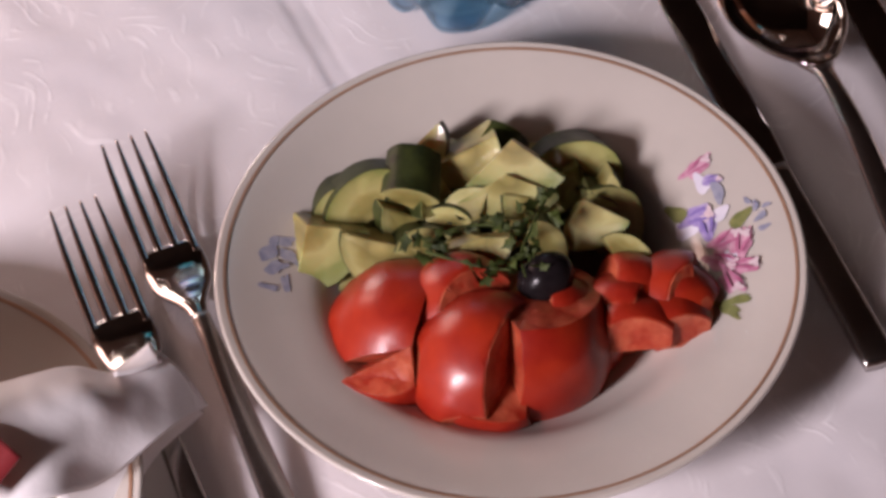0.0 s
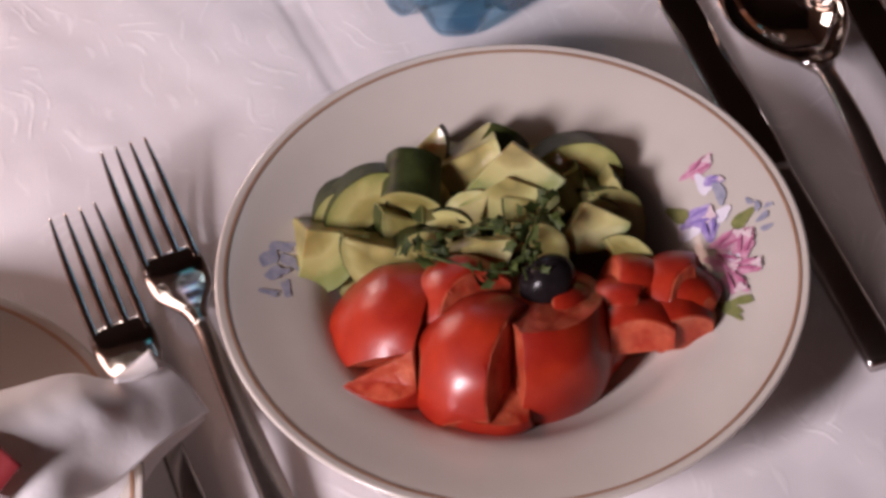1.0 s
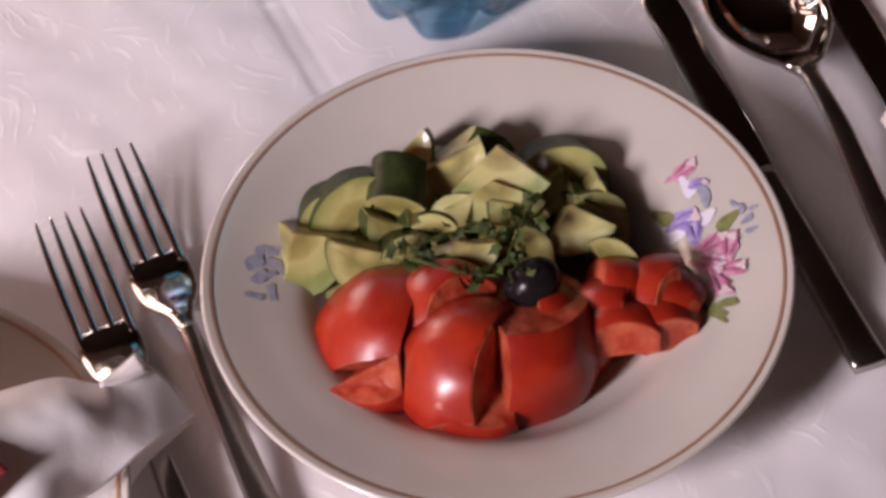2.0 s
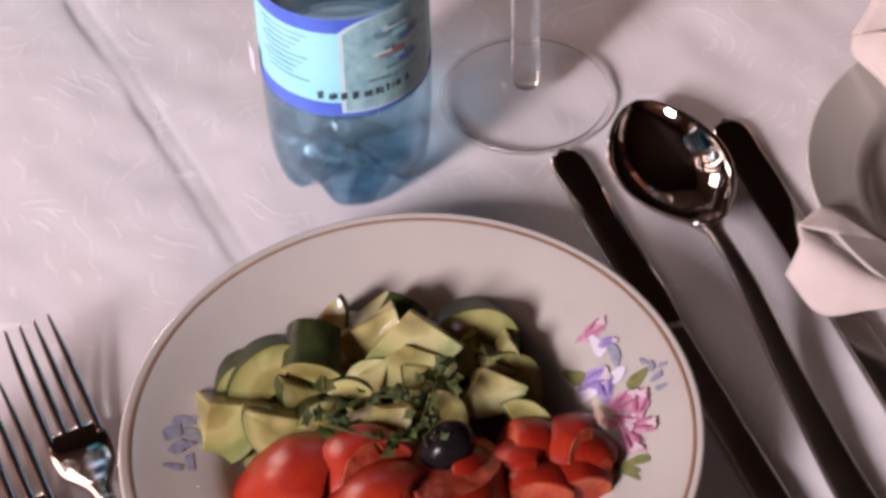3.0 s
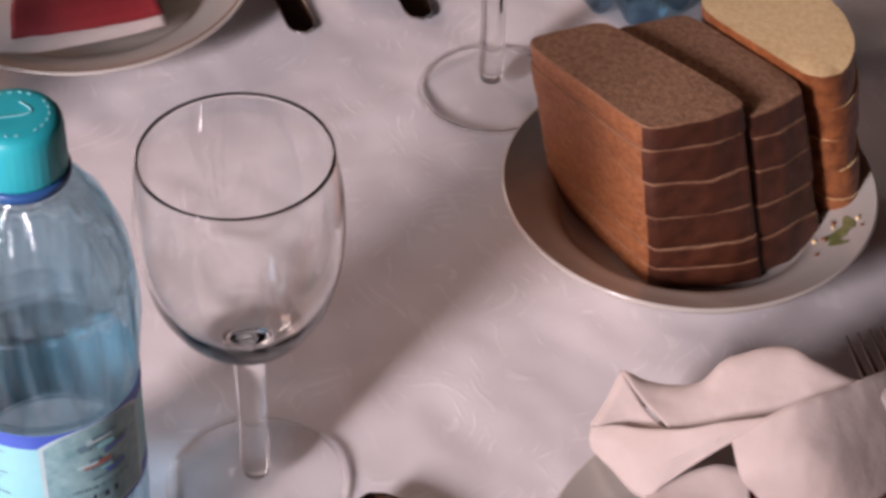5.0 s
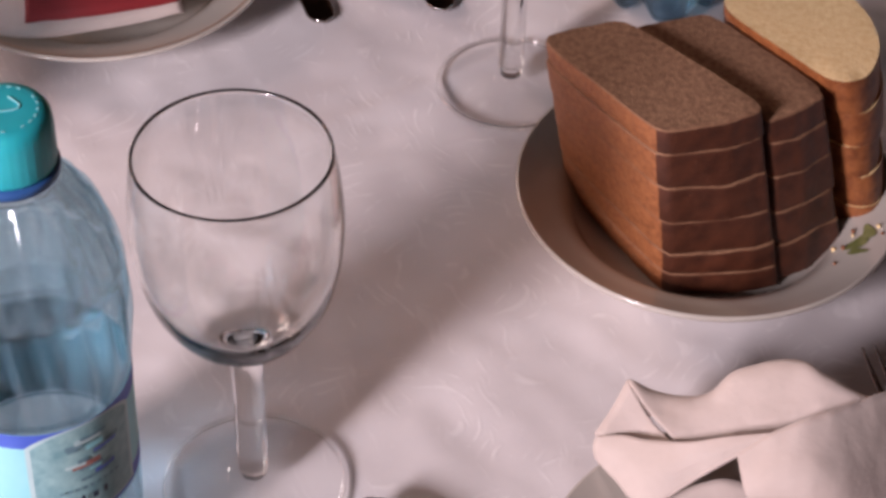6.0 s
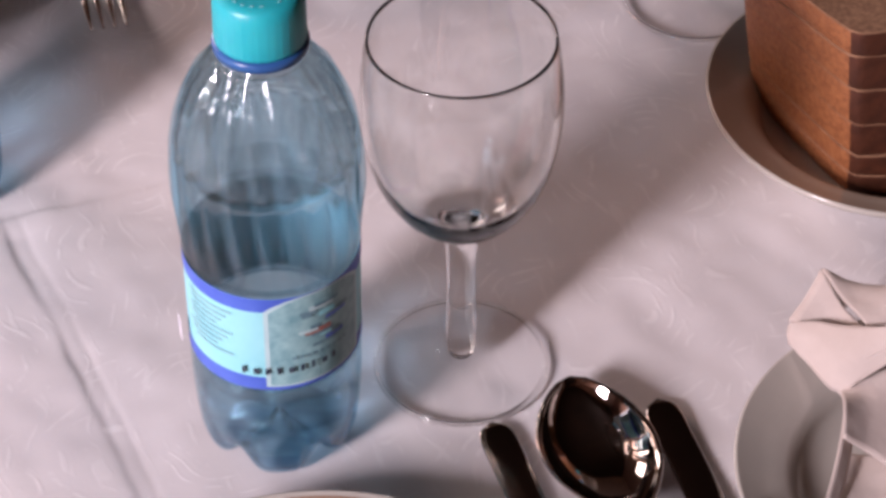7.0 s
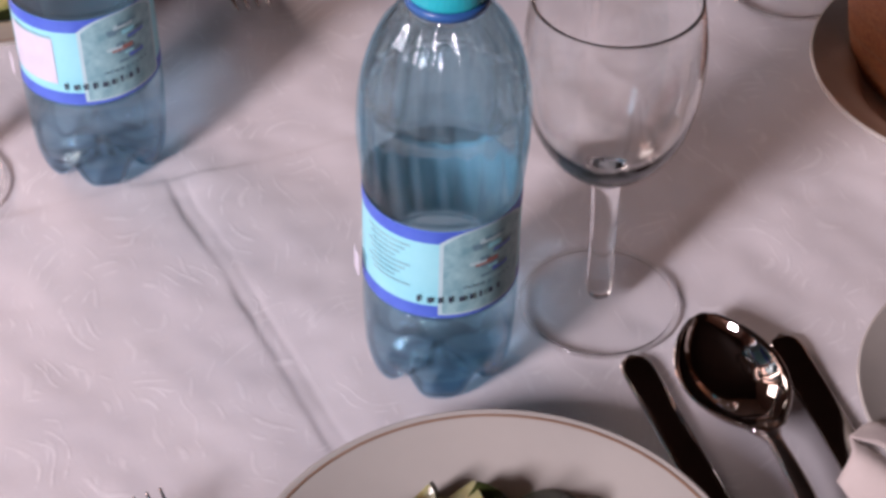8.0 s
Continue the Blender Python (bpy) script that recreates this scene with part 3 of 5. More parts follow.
def curved_patch(r, a0, a1, z0, z1, arch=0.0, n=24):
    """A patch on a cylinder, between two angles in degrees; arch rounds its upper end."""
    bm = bmesh.new()
    cols = []
    for i in range(n + 1):
        s = i / n
        a = radians(a0 + (a1 - a0) * s)
        top = z1 - arch * (abs(2 * s - 1) ** 3)
        cols.append([bm.verts.new((r * math.cos(a), r * math.sin(a), z0 + (top - z0) * k / 4)) for k in range(5)])
    for a, b in zip(cols, cols[1:]):
        for k in range(4):
            bm.faces.new((a[k], b[k], b[k + 1], a[k + 1]))
    return bm


def build_bottle(m, white_field, label="half-litre blue plastic water bottle with turquoise cap"):
    root = thing("water_bottle", label, "bottle", "water bottles on the table", m)
    outer = smooth_profile(BOTTLE, 120)
    split = next(i for i, q in enumerate(outer) if i > 12 and q[1] > 0.014)
    part("bottle_base", lathe(outer[:split + 1], 160, bottle_warp), M["bottle_base"], root, "thicker, deeper blue lobed base")
    part("bottle_body", lathe(outer[split:], 160, bottle_warp), M["bottle"], root, "thin ribbed pale blue plastic")
    level = 0.1420
    wall = [(r, z) for r, z in outer if 0.1430 < z < 0.184]
    ribs = lathe([(r - 0.0004, z) for r, z in wall] + [(r - 0.0014, z - 0.0004) for r, z in reversed(wall)], 160, lambda r, z, a: (r + 0.0010 * math.sin(20 * a + 60 * (z - 0.104)) * (1 if any(abs(r + 0.0004 - q) < 1e-7 and abs(z - w) < 1e-7 for q, w in wall) else 0), z), True)
    part("ribbed_shoulder", ribs, M["ribs"], root, "pale blue moulded ribs")
    inner = [(max(r - 0.0007, 0.0), z + 0.0006) for r, z in outer if z + 0.0006 < level]
    r_top = inner[-1][0]
    part("water", lathe(inner + [(r_top, level), (r_top * 0.9, level), (r_top * 0.6, level), (0.0, level)], 160, water_warp), M["water"], root, "still water")
    cap = part("cap", lathe([(0.0, 0.2095), (0.0060, 0.2097), (0.0110, 0.2098), (0.0134, 0.2092), (0.0146, 0.2075), (0.0150, 0.2040), (0.0152, 0.1915), (0.0150, 0.1905), (0.0140, 0.1905)], 96,
                            lambda r, z, a: (r + (0.00012 * math.sin(60 * a) if r > 0.0147 else 0), z)), M["cap"], root, "turquoise screw cap")
    part("collar", lathe([(0.0134, 0.1902), (0.0156, 0.1900), (0.0160, 0.1890), (0.0158, 0.1868), (0.0140, 0.1862)], 96), M["collar"], root, "dark blue neck ring")
    bm = bmesh.new()
    for k in range(22):
        if k % 5 == 4:
            continue
        a = 2 * math.pi * k / 22
        b = box(bmesh.new(), (-0.0003, -0.0006, 0), (0.0003, 0.0006, 0.0003))
        b.transform(Matrix.Rotation(a, 4, "Z") @ Matrix.Translation((0.0108, 0, 0.2097)))
        tmp = bpy.data.meshes.new("tmp")
        b.to_mesh(tmp)
        bm.from_mesh(tmp)
        bpy.data.meshes.remove(tmp)
    part("embossed_ring", bm, M["cap_mark"], cap, smooth=False)
    curl = [Vector((0.005 * math.sin(t * 5.2), 0.006 - 0.012 * t, 0.2099)) for t in np.linspace(0, 1, 14)]
    part("embossed_curl", sweep(curl, lambda t: 0.0007, lambda t: 0.0004, 6, 2), M["cap_mark"], cap)
    R = 0.03165
    lab = part("label_sleeve", curved_patch(R, -180, 180, 0.0545, 0.1005, n=96), M["label"], root, "pale cyan paper label")
    part("label_backing", curved_patch(R - 0.00012, -180, 180, 0.0546, 0.1004, n=96), M["backing"], lab, "grey unprinted inner side")
    part("label_band", curved_patch(R + 0.00015, -180, 180, 0.0545, 0.0610, n=96), M["label_blue"], lab, "blue printed band")
    part("label_band", curved_patch(R + 0.00015, -180, 180, 0.0940, 0.1005, n=96), M["label_blue"], lab, "blue printed band")
    part("label_picture", curved_patch(R + 0.0003, -74, -6, 0.0572, 0.0995, 0.006), M["label_panel"], lab, "grey arched picture field")
    part("label_picture_edge", curved_patch(R + 0.00022, -77, -3, 0.0562, 0.1003, 0.006), M["label_edge"], lab)
    for k in range(16):
        a = -46 + 10 * math.sin(k * 0.85) + (k % 3) * 2
        z = 0.0735 + 0.0013 * k
        part("printed_mark", curved_patch(R + 0.0004 + 0.00002 * k, a, a + 13 + 6 * math.cos(k * 1.3), z, z + 0.0014 + 0.0005 * (k % 3), n=5), M[("ink_soft", "label_blue", "ink_soft", "label", "ink_soft", "ink_red" if k == 5 else "ink_soft", "label_edge", "ink_soft")[k % 8]], lab)
    for k in range(9):
        a = -92 + k * 7.4
        z = 0.0635 + 0.0001 * k
        part("printed_bar", curved_patch(R + 0.0012, a, a + (2.2, 3.6, 2.6)[k % 3], z, z + (0.0034, 0.0028, 0.0031)[k % 3], n=4), M["ink"], lab, "dark lettering bar")
        part("printed_bar", curved_patch(R + 0.0012, -60 + k * 4.6, -57 + k * 4.6, 0.0705, 0.0717, n=3), M["ink_soft"], lab)
    for k in range(9):
        z = 0.0905 - k * 0.0026
        part("printed_bar", curved_patch(R + 0.0003, -138 + (k % 3) * 3, -98 - (k % 4) * 4, z, z + 0.0008, n=8), M["label_panel"], lab)
    if white_field:
        part("label_white_field", curved_patch(R + 0.00032, -145, -98, 0.0655, 0.0900), M["label_white"], lab, "white printed field")
    part("loose_label_end", curved_patch(R + 0.0036, -156, -143, 0.0590, 0.0700, n=6), M["label_white"], lab, "peeling white label end")
    return root


bottle = build_bottle(pose(-0.0592, 0.1420, 0.0, 0, 0, 0) @ Matrix.Rotation(radians(1.4), 4, Vector((-0.23, 0.97, 0))), False)
far_bottle = build_bottle(pose(-0.2467, 0.2322, 0.0, 0, 0, 6), True)
third_bottle = build_bottle(pose(0.1070, 0.5405, 0.0, 0, 0, 70), False)

# ---- wine glasses ----
FOOT = [(0.0, 0.0010), (0.0200, 0.0006), (0.0335, 0.0004), (0.0345, 0.0011), (0.0343, 0.0019), (0.0325, 0.0024), (0.0220, 0.0034), (0.0120, 0.0050), (0.0072, 0.0080), (0.0060, 0.0130)]
STEM = [(0.0058, 0.0250), (0.0056, 0.0450), (0.0059, 0.0640), (0.0068, 0.0710), (0.0090, 0.0755)]
BOWL = [(0.0130, 0.0785), (0.0195, 0.0840), (0.0262, 0.0925), (0.0315, 0.1035), (0.0347, 0.1170), (0.0361, 0.1310), (0.0359, 0.1440), (0.0346, 0.1560), (0.0333, 0.1638)]


def blown(r, z, a):
    """The slight unevenness of blown glass."""
    k = min(1.0, max(0.0, (z - 0.078) / 0.02)) * min(1.0, max(0.0, (0.160 - z) / 0.02))
    low = min(1.0, max(0.0, (z - 0.079) / 0.006)) * min(1.0, max(0.0, (0.096 - z) / 0.010))
    r *= 1 + 0.0035 * low * math.sin(11 * a + 1.5 * math.sin(3 * a)) + 0.0015 * low * math.sin(26 * a)
    return r * (1 + 0.002 * k * noise.noise(Vector((2.2 * math.cos(a), 2.2 * math.sin(a), z * 22))) + 0.0012 * k * noise.noise(Vector((7 * math.cos(a), 7 * math.sin(a), z * 45)))), z


def build_glass(m):
    root = thing("wine_glass", "empty clear stemmed wine glass on the tablecloth", "wine glass", "wine glasses on the table", m)
    lip = [(0.0330, 0.1645), (0.0325, 0.1645), (0.0322, 0.1638)]
    inside = [(r - 0.0009 - 0.020 * max(0.0, 0.118 - z) ** 1.0 * 1.2 * max(0.0, 0.118 - z) / 0.026, z + 0.0001 + 0.0012 * max(0.0, 0.118 - z) / 0.026) for r, z in reversed(BOWL[2:-1])] + [(0.0190, 0.0866), (0.0130, 0.0818), (0.0065, 0.0797), (0.0, 0.0791)]
    cup = [(0.0, 0.0070), (0.0050, 0.0075)] + smooth_profile([FOOT[-1]] + STEM + BOWL, 80)
    part("foot", lathe(smooth_profile(FOOT, 40), 128), M["glass_foot"], root)
    part("foot_rim", lathe([(0.0332, 0.0006), (0.0343, 0.0007), (0.0347, 0.0013), (0.0344, 0.0020), (0.0332, 0.0024)], 128, closed=True), M["glass"], root)
    part("bowl_and_stem", lathe(cup + lip + smooth_profile([lip[-1]] + inside, 50)[1:], 128, blown), M["glass"], root)
    return root


glass = build_glass(pose(0.0003, 0.1906, 0.0003))
copy_thing(glass, pose(0.0482, 0.4512, 0.0003))
copy_thing(glass, pose(-0.3150, 0.1880, 0.0003))

# ---- cutlery: each piece lies along +x of its own frame, its working end at the origin ----
def lay(tip, end, z=0.0):
    d = Vector((end[0] - tip[0], end[1] - tip[1], 0)).normalized()
    return frame_from((tip[0], tip[1], z), d, (0, 0, 1))


def knife(m):
    root = thing("table_knife", "polished steel table knife with a rounded tip", "knife", "knives on the table", m)
    n = 40
    blade_path = [Vector((0.100 * i / n, 0, 0.0022)) for i in range(n + 1)]

    def blade_w(t):
        tip = math.sqrt(max(0.0, 1 - (1 - min(t / 0.10, 1)) ** 2))
        return 0.0015 + 0.0130 * tip - 0.0022 * max(0, t - 0.8) / 0.2

    part("blade", sweep(blade_path, blade_w, lambda t: 0.0016 + 0.0010 * t, 20, 5.0), M["steel"], root)
    path = [Vector((0.098 + 0.090 * i / 24, 0, 0.0028)) for i in range(25)]
    part("handle", sweep(path, lambda t: 0.0118 + 0.0006 * t, lambda t: 0.0034 + 0.0012 * t if t < 0.97 else 0.0040, 20, 3.6), M["steel_satin"], root)
    return root


def spoon(m):
    root = thing("table_spoon", "polished steel table spoon, bowl facing up", "spoon", "spoons on the table", m)
    length, half = 0.073, 0.0222
    bm = bmesh.new()
    rows, n, k = [], 36, 20
    for i in range(n + 1):
        s = i / n
        x = length * s
        egg = math.sin(math.pi * min(1.0, s ** 0.97)) ** 0.62 if 0 < s < 1 else 0.0
        w = half * egg * (1.06 - 0.16 * s) + 0.0018 * (s > 0.9) * (s - 0.9) * 10 + 0.0002
        rim = 0.0115 + 0.004 * (s - 0.35) ** 2 * 4
        row = []
        for j in range(k + 1):
            v = 2 * j / k - 1
            deep = 0.0108 * (1 - abs(v) ** 3.0) * math.sin(math.pi * s) ** 0.62 if 0 < s < 1 else 0
            row.append(bm.verts.new((x, w * v, rim - deep)))
        rows.append(row)
    for a, b in zip(rows, rows[1:]):
        for j in range(k):
            bm.faces.new((a[j], b[j], b[j + 1], a[j + 1]))
    bmesh.ops.remove_doubles(bm, verts=bm.verts, dist=0.00005)
    ob = part("bowl", bm, M["steel_bowl"], root)
    mod = ob.modifiers.new("gauge", "SOLIDIFY")
    mod.thickness, mod.offset = 0.0012, -1
    path = catmull([(0.066, 0, 0.0125), (0.080, 0, 0.0155), (0.105, 0, 0.0150), (0.140, 0, 0.0080), (0.175, 0, 0.0040), (0.204, 0, 0.0035)], 40)
    part("handle", sweep(path, lambda t: 0.0070 + 0.0085 * max(0, 0.16 - t) / 0.16 + 0.010 * max(0, t - 0.22) ** 1.1 if t < 0.96 else 0.0152 - 0.16 * (t - 0.96), lambda t: 0.0034 - 0.0012 * t, 14, 2.4), M["steel_satin"], root)
    return root


def fork(m, name="dinner_fork", label="polished steel fork with four tines"):
    root = thing(name, label, "fork", "forks on the table", m)
    for k in range(4):
        y = (k - 1.5) * 0.0058
        path = catmull([(0.0, y * 0.92, 0.0165), (0.012, y * 0.97, 0.0125), (0.030, y, 0.0075), (0.046, y, 0.0050), (0.050, y, 0.0048)], 24)
        part("tine", sweep(path, lambda t: 0.0010 + 0.0023 * min(1, t * 2.2), lambda t: 0.0008 + 0.0011 * min(1, t * 2), 10, 2.2, Vector((0, 1, 0))), M["steel"], root)
    path = catmull([(0.044, 0, 0.0050), (0.054, 0, 0.0048), (0.064, 0, 0.0068), (0.074, 0, 0.0105), (0.084, 0, 0.0125)], 30)

    def head(t):
        return 0.0206 + 0.0016 * math.sin(math.pi * min(1, t / 0.45)) if t < 0.38 else 0.0068 + 0.0145 * (0.5 + 0.5 * math.cos(math.pi * (t - 0.38) / 0.62)) ** 1.15

    part("head", sweep(path, head, lambda t: 0.0019 + 0.0012 * t, 16, 2.6), M["steel"], root)
    path = catmull([(0.082, 0, 0.0124), (0.100, 0, 0.0125), (0.130, 0, 0.0080), (0.165, 0, 0.0038), (0.196, 0, 0.0030)], 36)
    part("handle", sweep(path, lambda t: 0.0068 + 0.0085 * max(0, t - 0.2) ** 1.1 if t < 0.96 else 0.0135 - 0.15 * (t - 0.96), lambda t: 0.0032 - 0.0010 * t, 14, 2.4), M["steel_satin"], root)
    return root


knife_a = knife(lay((0.0200, 0.1610), (0.1254, 0.0037)))
copy_thing(knife_a, lay((0.0797, 0.1895), (0.1830, 0.0200)))
copy_thing(knife_a, lay((-0.0476, 0.4755), (-0.142, 0.640)))
copy_thing(knife_a, lay((0.0065, 0.4985), (-0.085, 0.668)))
spoon_a = spoon(lay((0.0460, 0.1825), (0.1492, 0.0145)))
copy_thing(spoon_a, lay((-0.0230, 0.5020), (-0.118, 0.672)))
fork_a = fork(lay((-0.1475, 0.0255), (-0.0420, -0.1045)))
copy_thing(fork_a, lay((-0.1535, -0.0070), (-0.0480, -0.1360)))
copy_thing(fork_a, lay((0.2260, 0.3040), (0.330, 0.130)))
copy_thing(fork_a, lay((-0.2070, 0.3390), (-0.300, 0.510)))

# ---- bread: slices stacked flat ----
def slice_solid(low, high, sides, height, seed=0.0, rounds=1, sub=10):
    """The crumb and the crust of a slice that goes from the outline low to high; sides names the crust's material for each side."""
    mat = [sides[i] for i in range(len(low)) for _ in range(sub)]

    def ring(outline):
        pts = []
        for i in range(len(outline)):
            a, b = Vector((*outline[i], 0)), Vector((*outline[(i + 1) % len(outline)], 0))
            for k in range(sub):
                w = 0.0009 * noise.noise(Vector((i + k / sub, seed * 0.37, 2.2))) + 0.0006 * noise.noise(Vector(((i + k / sub) * 3, seed, 5.1)))
                pts.append(a.lerp(b, k / sub) + Vector((w, -w, 0)))
        for _ in range(rounds):
            pts = [p * 0.5 + (pts[i - 1] + pts[(i + 1) % len(pts)]) * 0.25 for i, p in enumerate(pts)]
        return pts

    foot, head = ring(low), ring(high)
    n = len(foot)

    def at(i, z, s):
        p = foot[i].lerp(head[i], z / height)
        mid = Vector().lerp(sum(head, Vector()) / n - sum(foot, Vector()) / n, z / height) + sum(foot, Vector()) / n
        end = seed + (1.0 if z > height * 0.5 else 0.0)
        rise = 0.0013 * noise.noise(Vector((i * 0.11, end * 3.3, 1))) + 0.0004 * noise.noise(Vector((i * 0.6, end * 3.3, 5)))
        return (*(mid + (p - mid) * s).xy, z + rise * max(0.0, (s - 0.8) / 0.2))

    levels = [(0.0, 0.996), (0.0006, 1.0), (height * 0.5, 1.002), (height - 0.0011, 1.0), (height - 0.0001, 0.995)]
    crust, crumb = bmesh.new(), bmesh.new()
    rings = [[crust.verts.new(at(i, z, s)) for i in range(n)] for z, s in levels]
    for level, (a, b) in enumerate(zip(rings, rings[1:])):
        for i in range(n):
            j = (i + 1) % n
            f = crust.faces.new((a[i], a[j], b[j], b[i]))
            f.material_index = 2 if level == 3 else mat[i]
    for z in (0.0, height - 0.0001):
        loops = [[crumb.verts.new(at(i, z, s)) for i in range(n)] for s in (0.9965 if z == 0 else 0.9955, 0.90, 0.80, 0.4)]
        c = crumb.verts.new(at(0, z, 0.0))
        for a, b in zip(loops, loops[1:]):
            for i in range(n):
                j = (i + 1) % n
                crumb.faces.new((a[i], a[j], b[j], b[i]))
        for i in range(n):
            crumb.faces.new((loops[-1][i], loops[-1][(i + 1) % n], c))
    bmesh.ops.recalc_face_normals(crust, faces=crust.faces)
    for f in crumb.faces:
        f.normal_update()
        if (f.normal.z > 0) != (f.calc_center_median().z > height / 2):
            f.normal_flip()
    return crumb, crust


def bread_stack(low, high, sides, z, heights, mats, label, group, seed, loose, rounds=1):
    """Slices from z upwards, whose outline goes from low at the foot to high at the top."""
    rnd = random.Random(int(seed * 10))
    foot, total = z, sum(heights)
    for k, t in enumerate(heights):
        dx, dy = rnd.uniform(-loose, loose), rnd.uniform(-loose, loose)
        cx, cy = low[0][0], low[0][1]
        pair = []
        for s in ((z - foot) / total, (z + t - foot) / total):
            pair.append([(a[0] + (b[0] - a[0]) * s + dx - cx, a[1] + (b[1] - a[1]) * s + dy - cy) for a, b in zip(low, high)])
        root = thing("bread_slice", label, "bread", group, pose(cx, cy, z))
        crumb, crust = slice_solid(pair[0], pair[1], sides, t, seed + k, rounds)
        part("crumb", crumb, mats[0], root)
        add_smooth(part("crust", crust, mats[1:], root), 40)
        z += t


RYE = [M["crumb"], M["crust"], M["crust_dark"], M["cut_edge"]]
bread_stack([(0.1379, 0.3190), (0.0845, 0.3768), (0.1130, 0.3930), (0.1805, 0.3430), (0.1835, 0.3350), (0.1630, 0.3250)],
            [(0.1280, 0.3150), (0.0718, 0.3645), (0.1040, 0.3835), (0.1610, 0.3450), (0.1655, 0.3375), (0.1540, 0.3270)],
            (0, 1, 1, 1, 1, 1), 0.0095, (0.0115, 0.0115, 0.0175, 0.0180, 0.0175, 0.0122), RYE,
            "thick slice of brown rye bread in a stack", "rye bread slices", 1.7, 0.0005, 2)
bread_stack([(0.1815, 0.3375), (0.1150, 0.3955), (0.1470, 0.4110), (0.2060, 0.3700), (0.2065, 0.3615), (0.1950, 0.3470)],
            [(0.1675, 0.3405), (0.1065, 0.3872), (0.1374, 0.4060), (0.1860, 0.3690), (0.1885, 0.3600), (0.1790, 0.3480)],
            (1, 1, 1, 1, 1, 1), 0.0105, (0.0180, 0.0160, 0.0175, 0.0165, 0.0120), RYE,
            "slice of brown rye bread behind the first stack", "rye bread slices", 31.0, 0.0010, 2)
bread_stack([(0.1460, 0.4120), (0.1740, 0.3930), (0.2065, 0.3720), (0.2150, 0.3700), (0.2225, 0.3760), (0.2230, 0.3900), (0.2150, 0.4120), (0.2020, 0.4280), (0.1830, 0.4390), (0.1600, 0.4380)],
            [(0.1362, 0.4100), (0.1620, 0.3900), (0.1865, 0.3705), (0.1970, 0.3660), (0.2065, 0.3750), (0.2095, 0.3935), (0.2050, 0.4130), (0.1950, 0.4283), (0.1780, 0.4395), (0.1540, 0.4350)],
            (0,) * 10, 0.0130, (0.0150, 0.0165, 0.0150, 0.0175, 0.0165), [M["white_crumb"], M["crust_gold"], M["crust_gold"], M["crust_gold"]],
            "slice of white wheat bread with golden crust", "white bread slices", 52.0, 0.0010, 30)

# ---- crumbs on the bread plate ----
rng = random.Random(23)
for k in range(7):
    x, y = rng.uniform(0.196, 0.222), rng.uniform(0.336, 0.362)
    r = math.hypot(x - 0.1477, y - 0.3682)
    bm = bmesh.new()
    bmesh.ops.create_icosphere(bm, subdivisions=1, radius=rng.uniform(0.0006, 0.0012))
    for v in bm.verts:
        v.co *= 1 + rng.uniform(-0.3, 0.3)
    crumb_bit = part("bread_crumb", bm, M["crust_gold"] if k % 3 else M["white_crumb"])
    crumb_bit.matrix_basis = pose(x, y, plate_height(SIDE, r) * 1.42 + 0.0008)
    tagged(crumb_bit, "small golden bread crumb lying on plate", "bread crumb", "crumbs on the bread plate")

# ---- salad on the plate ----
# the heap's own axes: across it, up its slope and straight out of it
HEAP = Matrix(((0.966, 0.256, -0.043), (-0.175, 0.763, 0.622), (0.192, -0.593, 0.782))).transposed()


def solid_cuts(bm, cuts):
    """Keeps the part of a closed convex mesh behind each plane (place, normal); cut faces take material 1."""
    for place, normal in cuts:
        bmesh.ops.bisect_plane(bm, geom=bm.verts[:] + bm.edges[:] + bm.faces[:], dist=1e-6, plane_co=place, plane_no=normal, clear_outer=True)
        rim = [e for e in bm.edges if e.is_boundary]
        if len(rim) > 2:
            for f in bmesh.ops.edgeloop_fill(bm, edges=rim)["faces"]:
                f.material_index = 1


def soften(bm, edge, seed, rough, grain):
    """Rounds the cut edges, dents the cut faces and makes the whole a little uneven."""
    bmesh.ops.remove_doubles(bm, verts=bm.verts, dist=edge * 0.35)
    bmesh.ops.bevel(bm, geom=[e for e in bm.edges if len(e.link_faces) == 2 and e.calc_face_angle(0) > 0.5], offset=edge, segments=2, affect="EDGES", clamp_overlap=True, material=-1)
    for depth in (0.0002, 0.0001):
        flat = [f for f in bm.faces if f.material_index == 1 and f.calc_area() > 2.0e-5]
        if flat:
            bmesh.ops.inset_individual(bm, faces=flat, thickness=0.0011, depth=-depth, use_even_offset=False)
    flat = [f for f in bm.faces if f.material_index == 1 and len(f.verts) > 4]
    if flat:
        bmesh.ops.poke(bm, faces=flat)
    for v in bm.verts:
        w = v.co * grain
        v.co += v.normal * rough * (noise.noise(w + Vector((seed, 0, 0))) + 0.5 * noise.noise(w * 2.3 + Vector((0, seed, 0))))
    bm.normal_update()
    for e in bm.edges:
        if len(e.link_faces) == 2 and e.calc_face_angle(0) > 0.75:
            e.smooth = False


def split_by_material(bm, root, names):
    """Two parts from one body: its skin and its cut flesh."""
    for index, (name, mat, label) in enumerate(names):
        one = bm.copy()
        bmesh.ops.delete(one, geom=[f for f in one.faces if f.material_index != index], context="FACES")
        for f in one.faces:
            f.material_index = 0
        if one.faces:
            part(name, one, M[mat], root, label)
        else:
            one.free()
    bm.free()


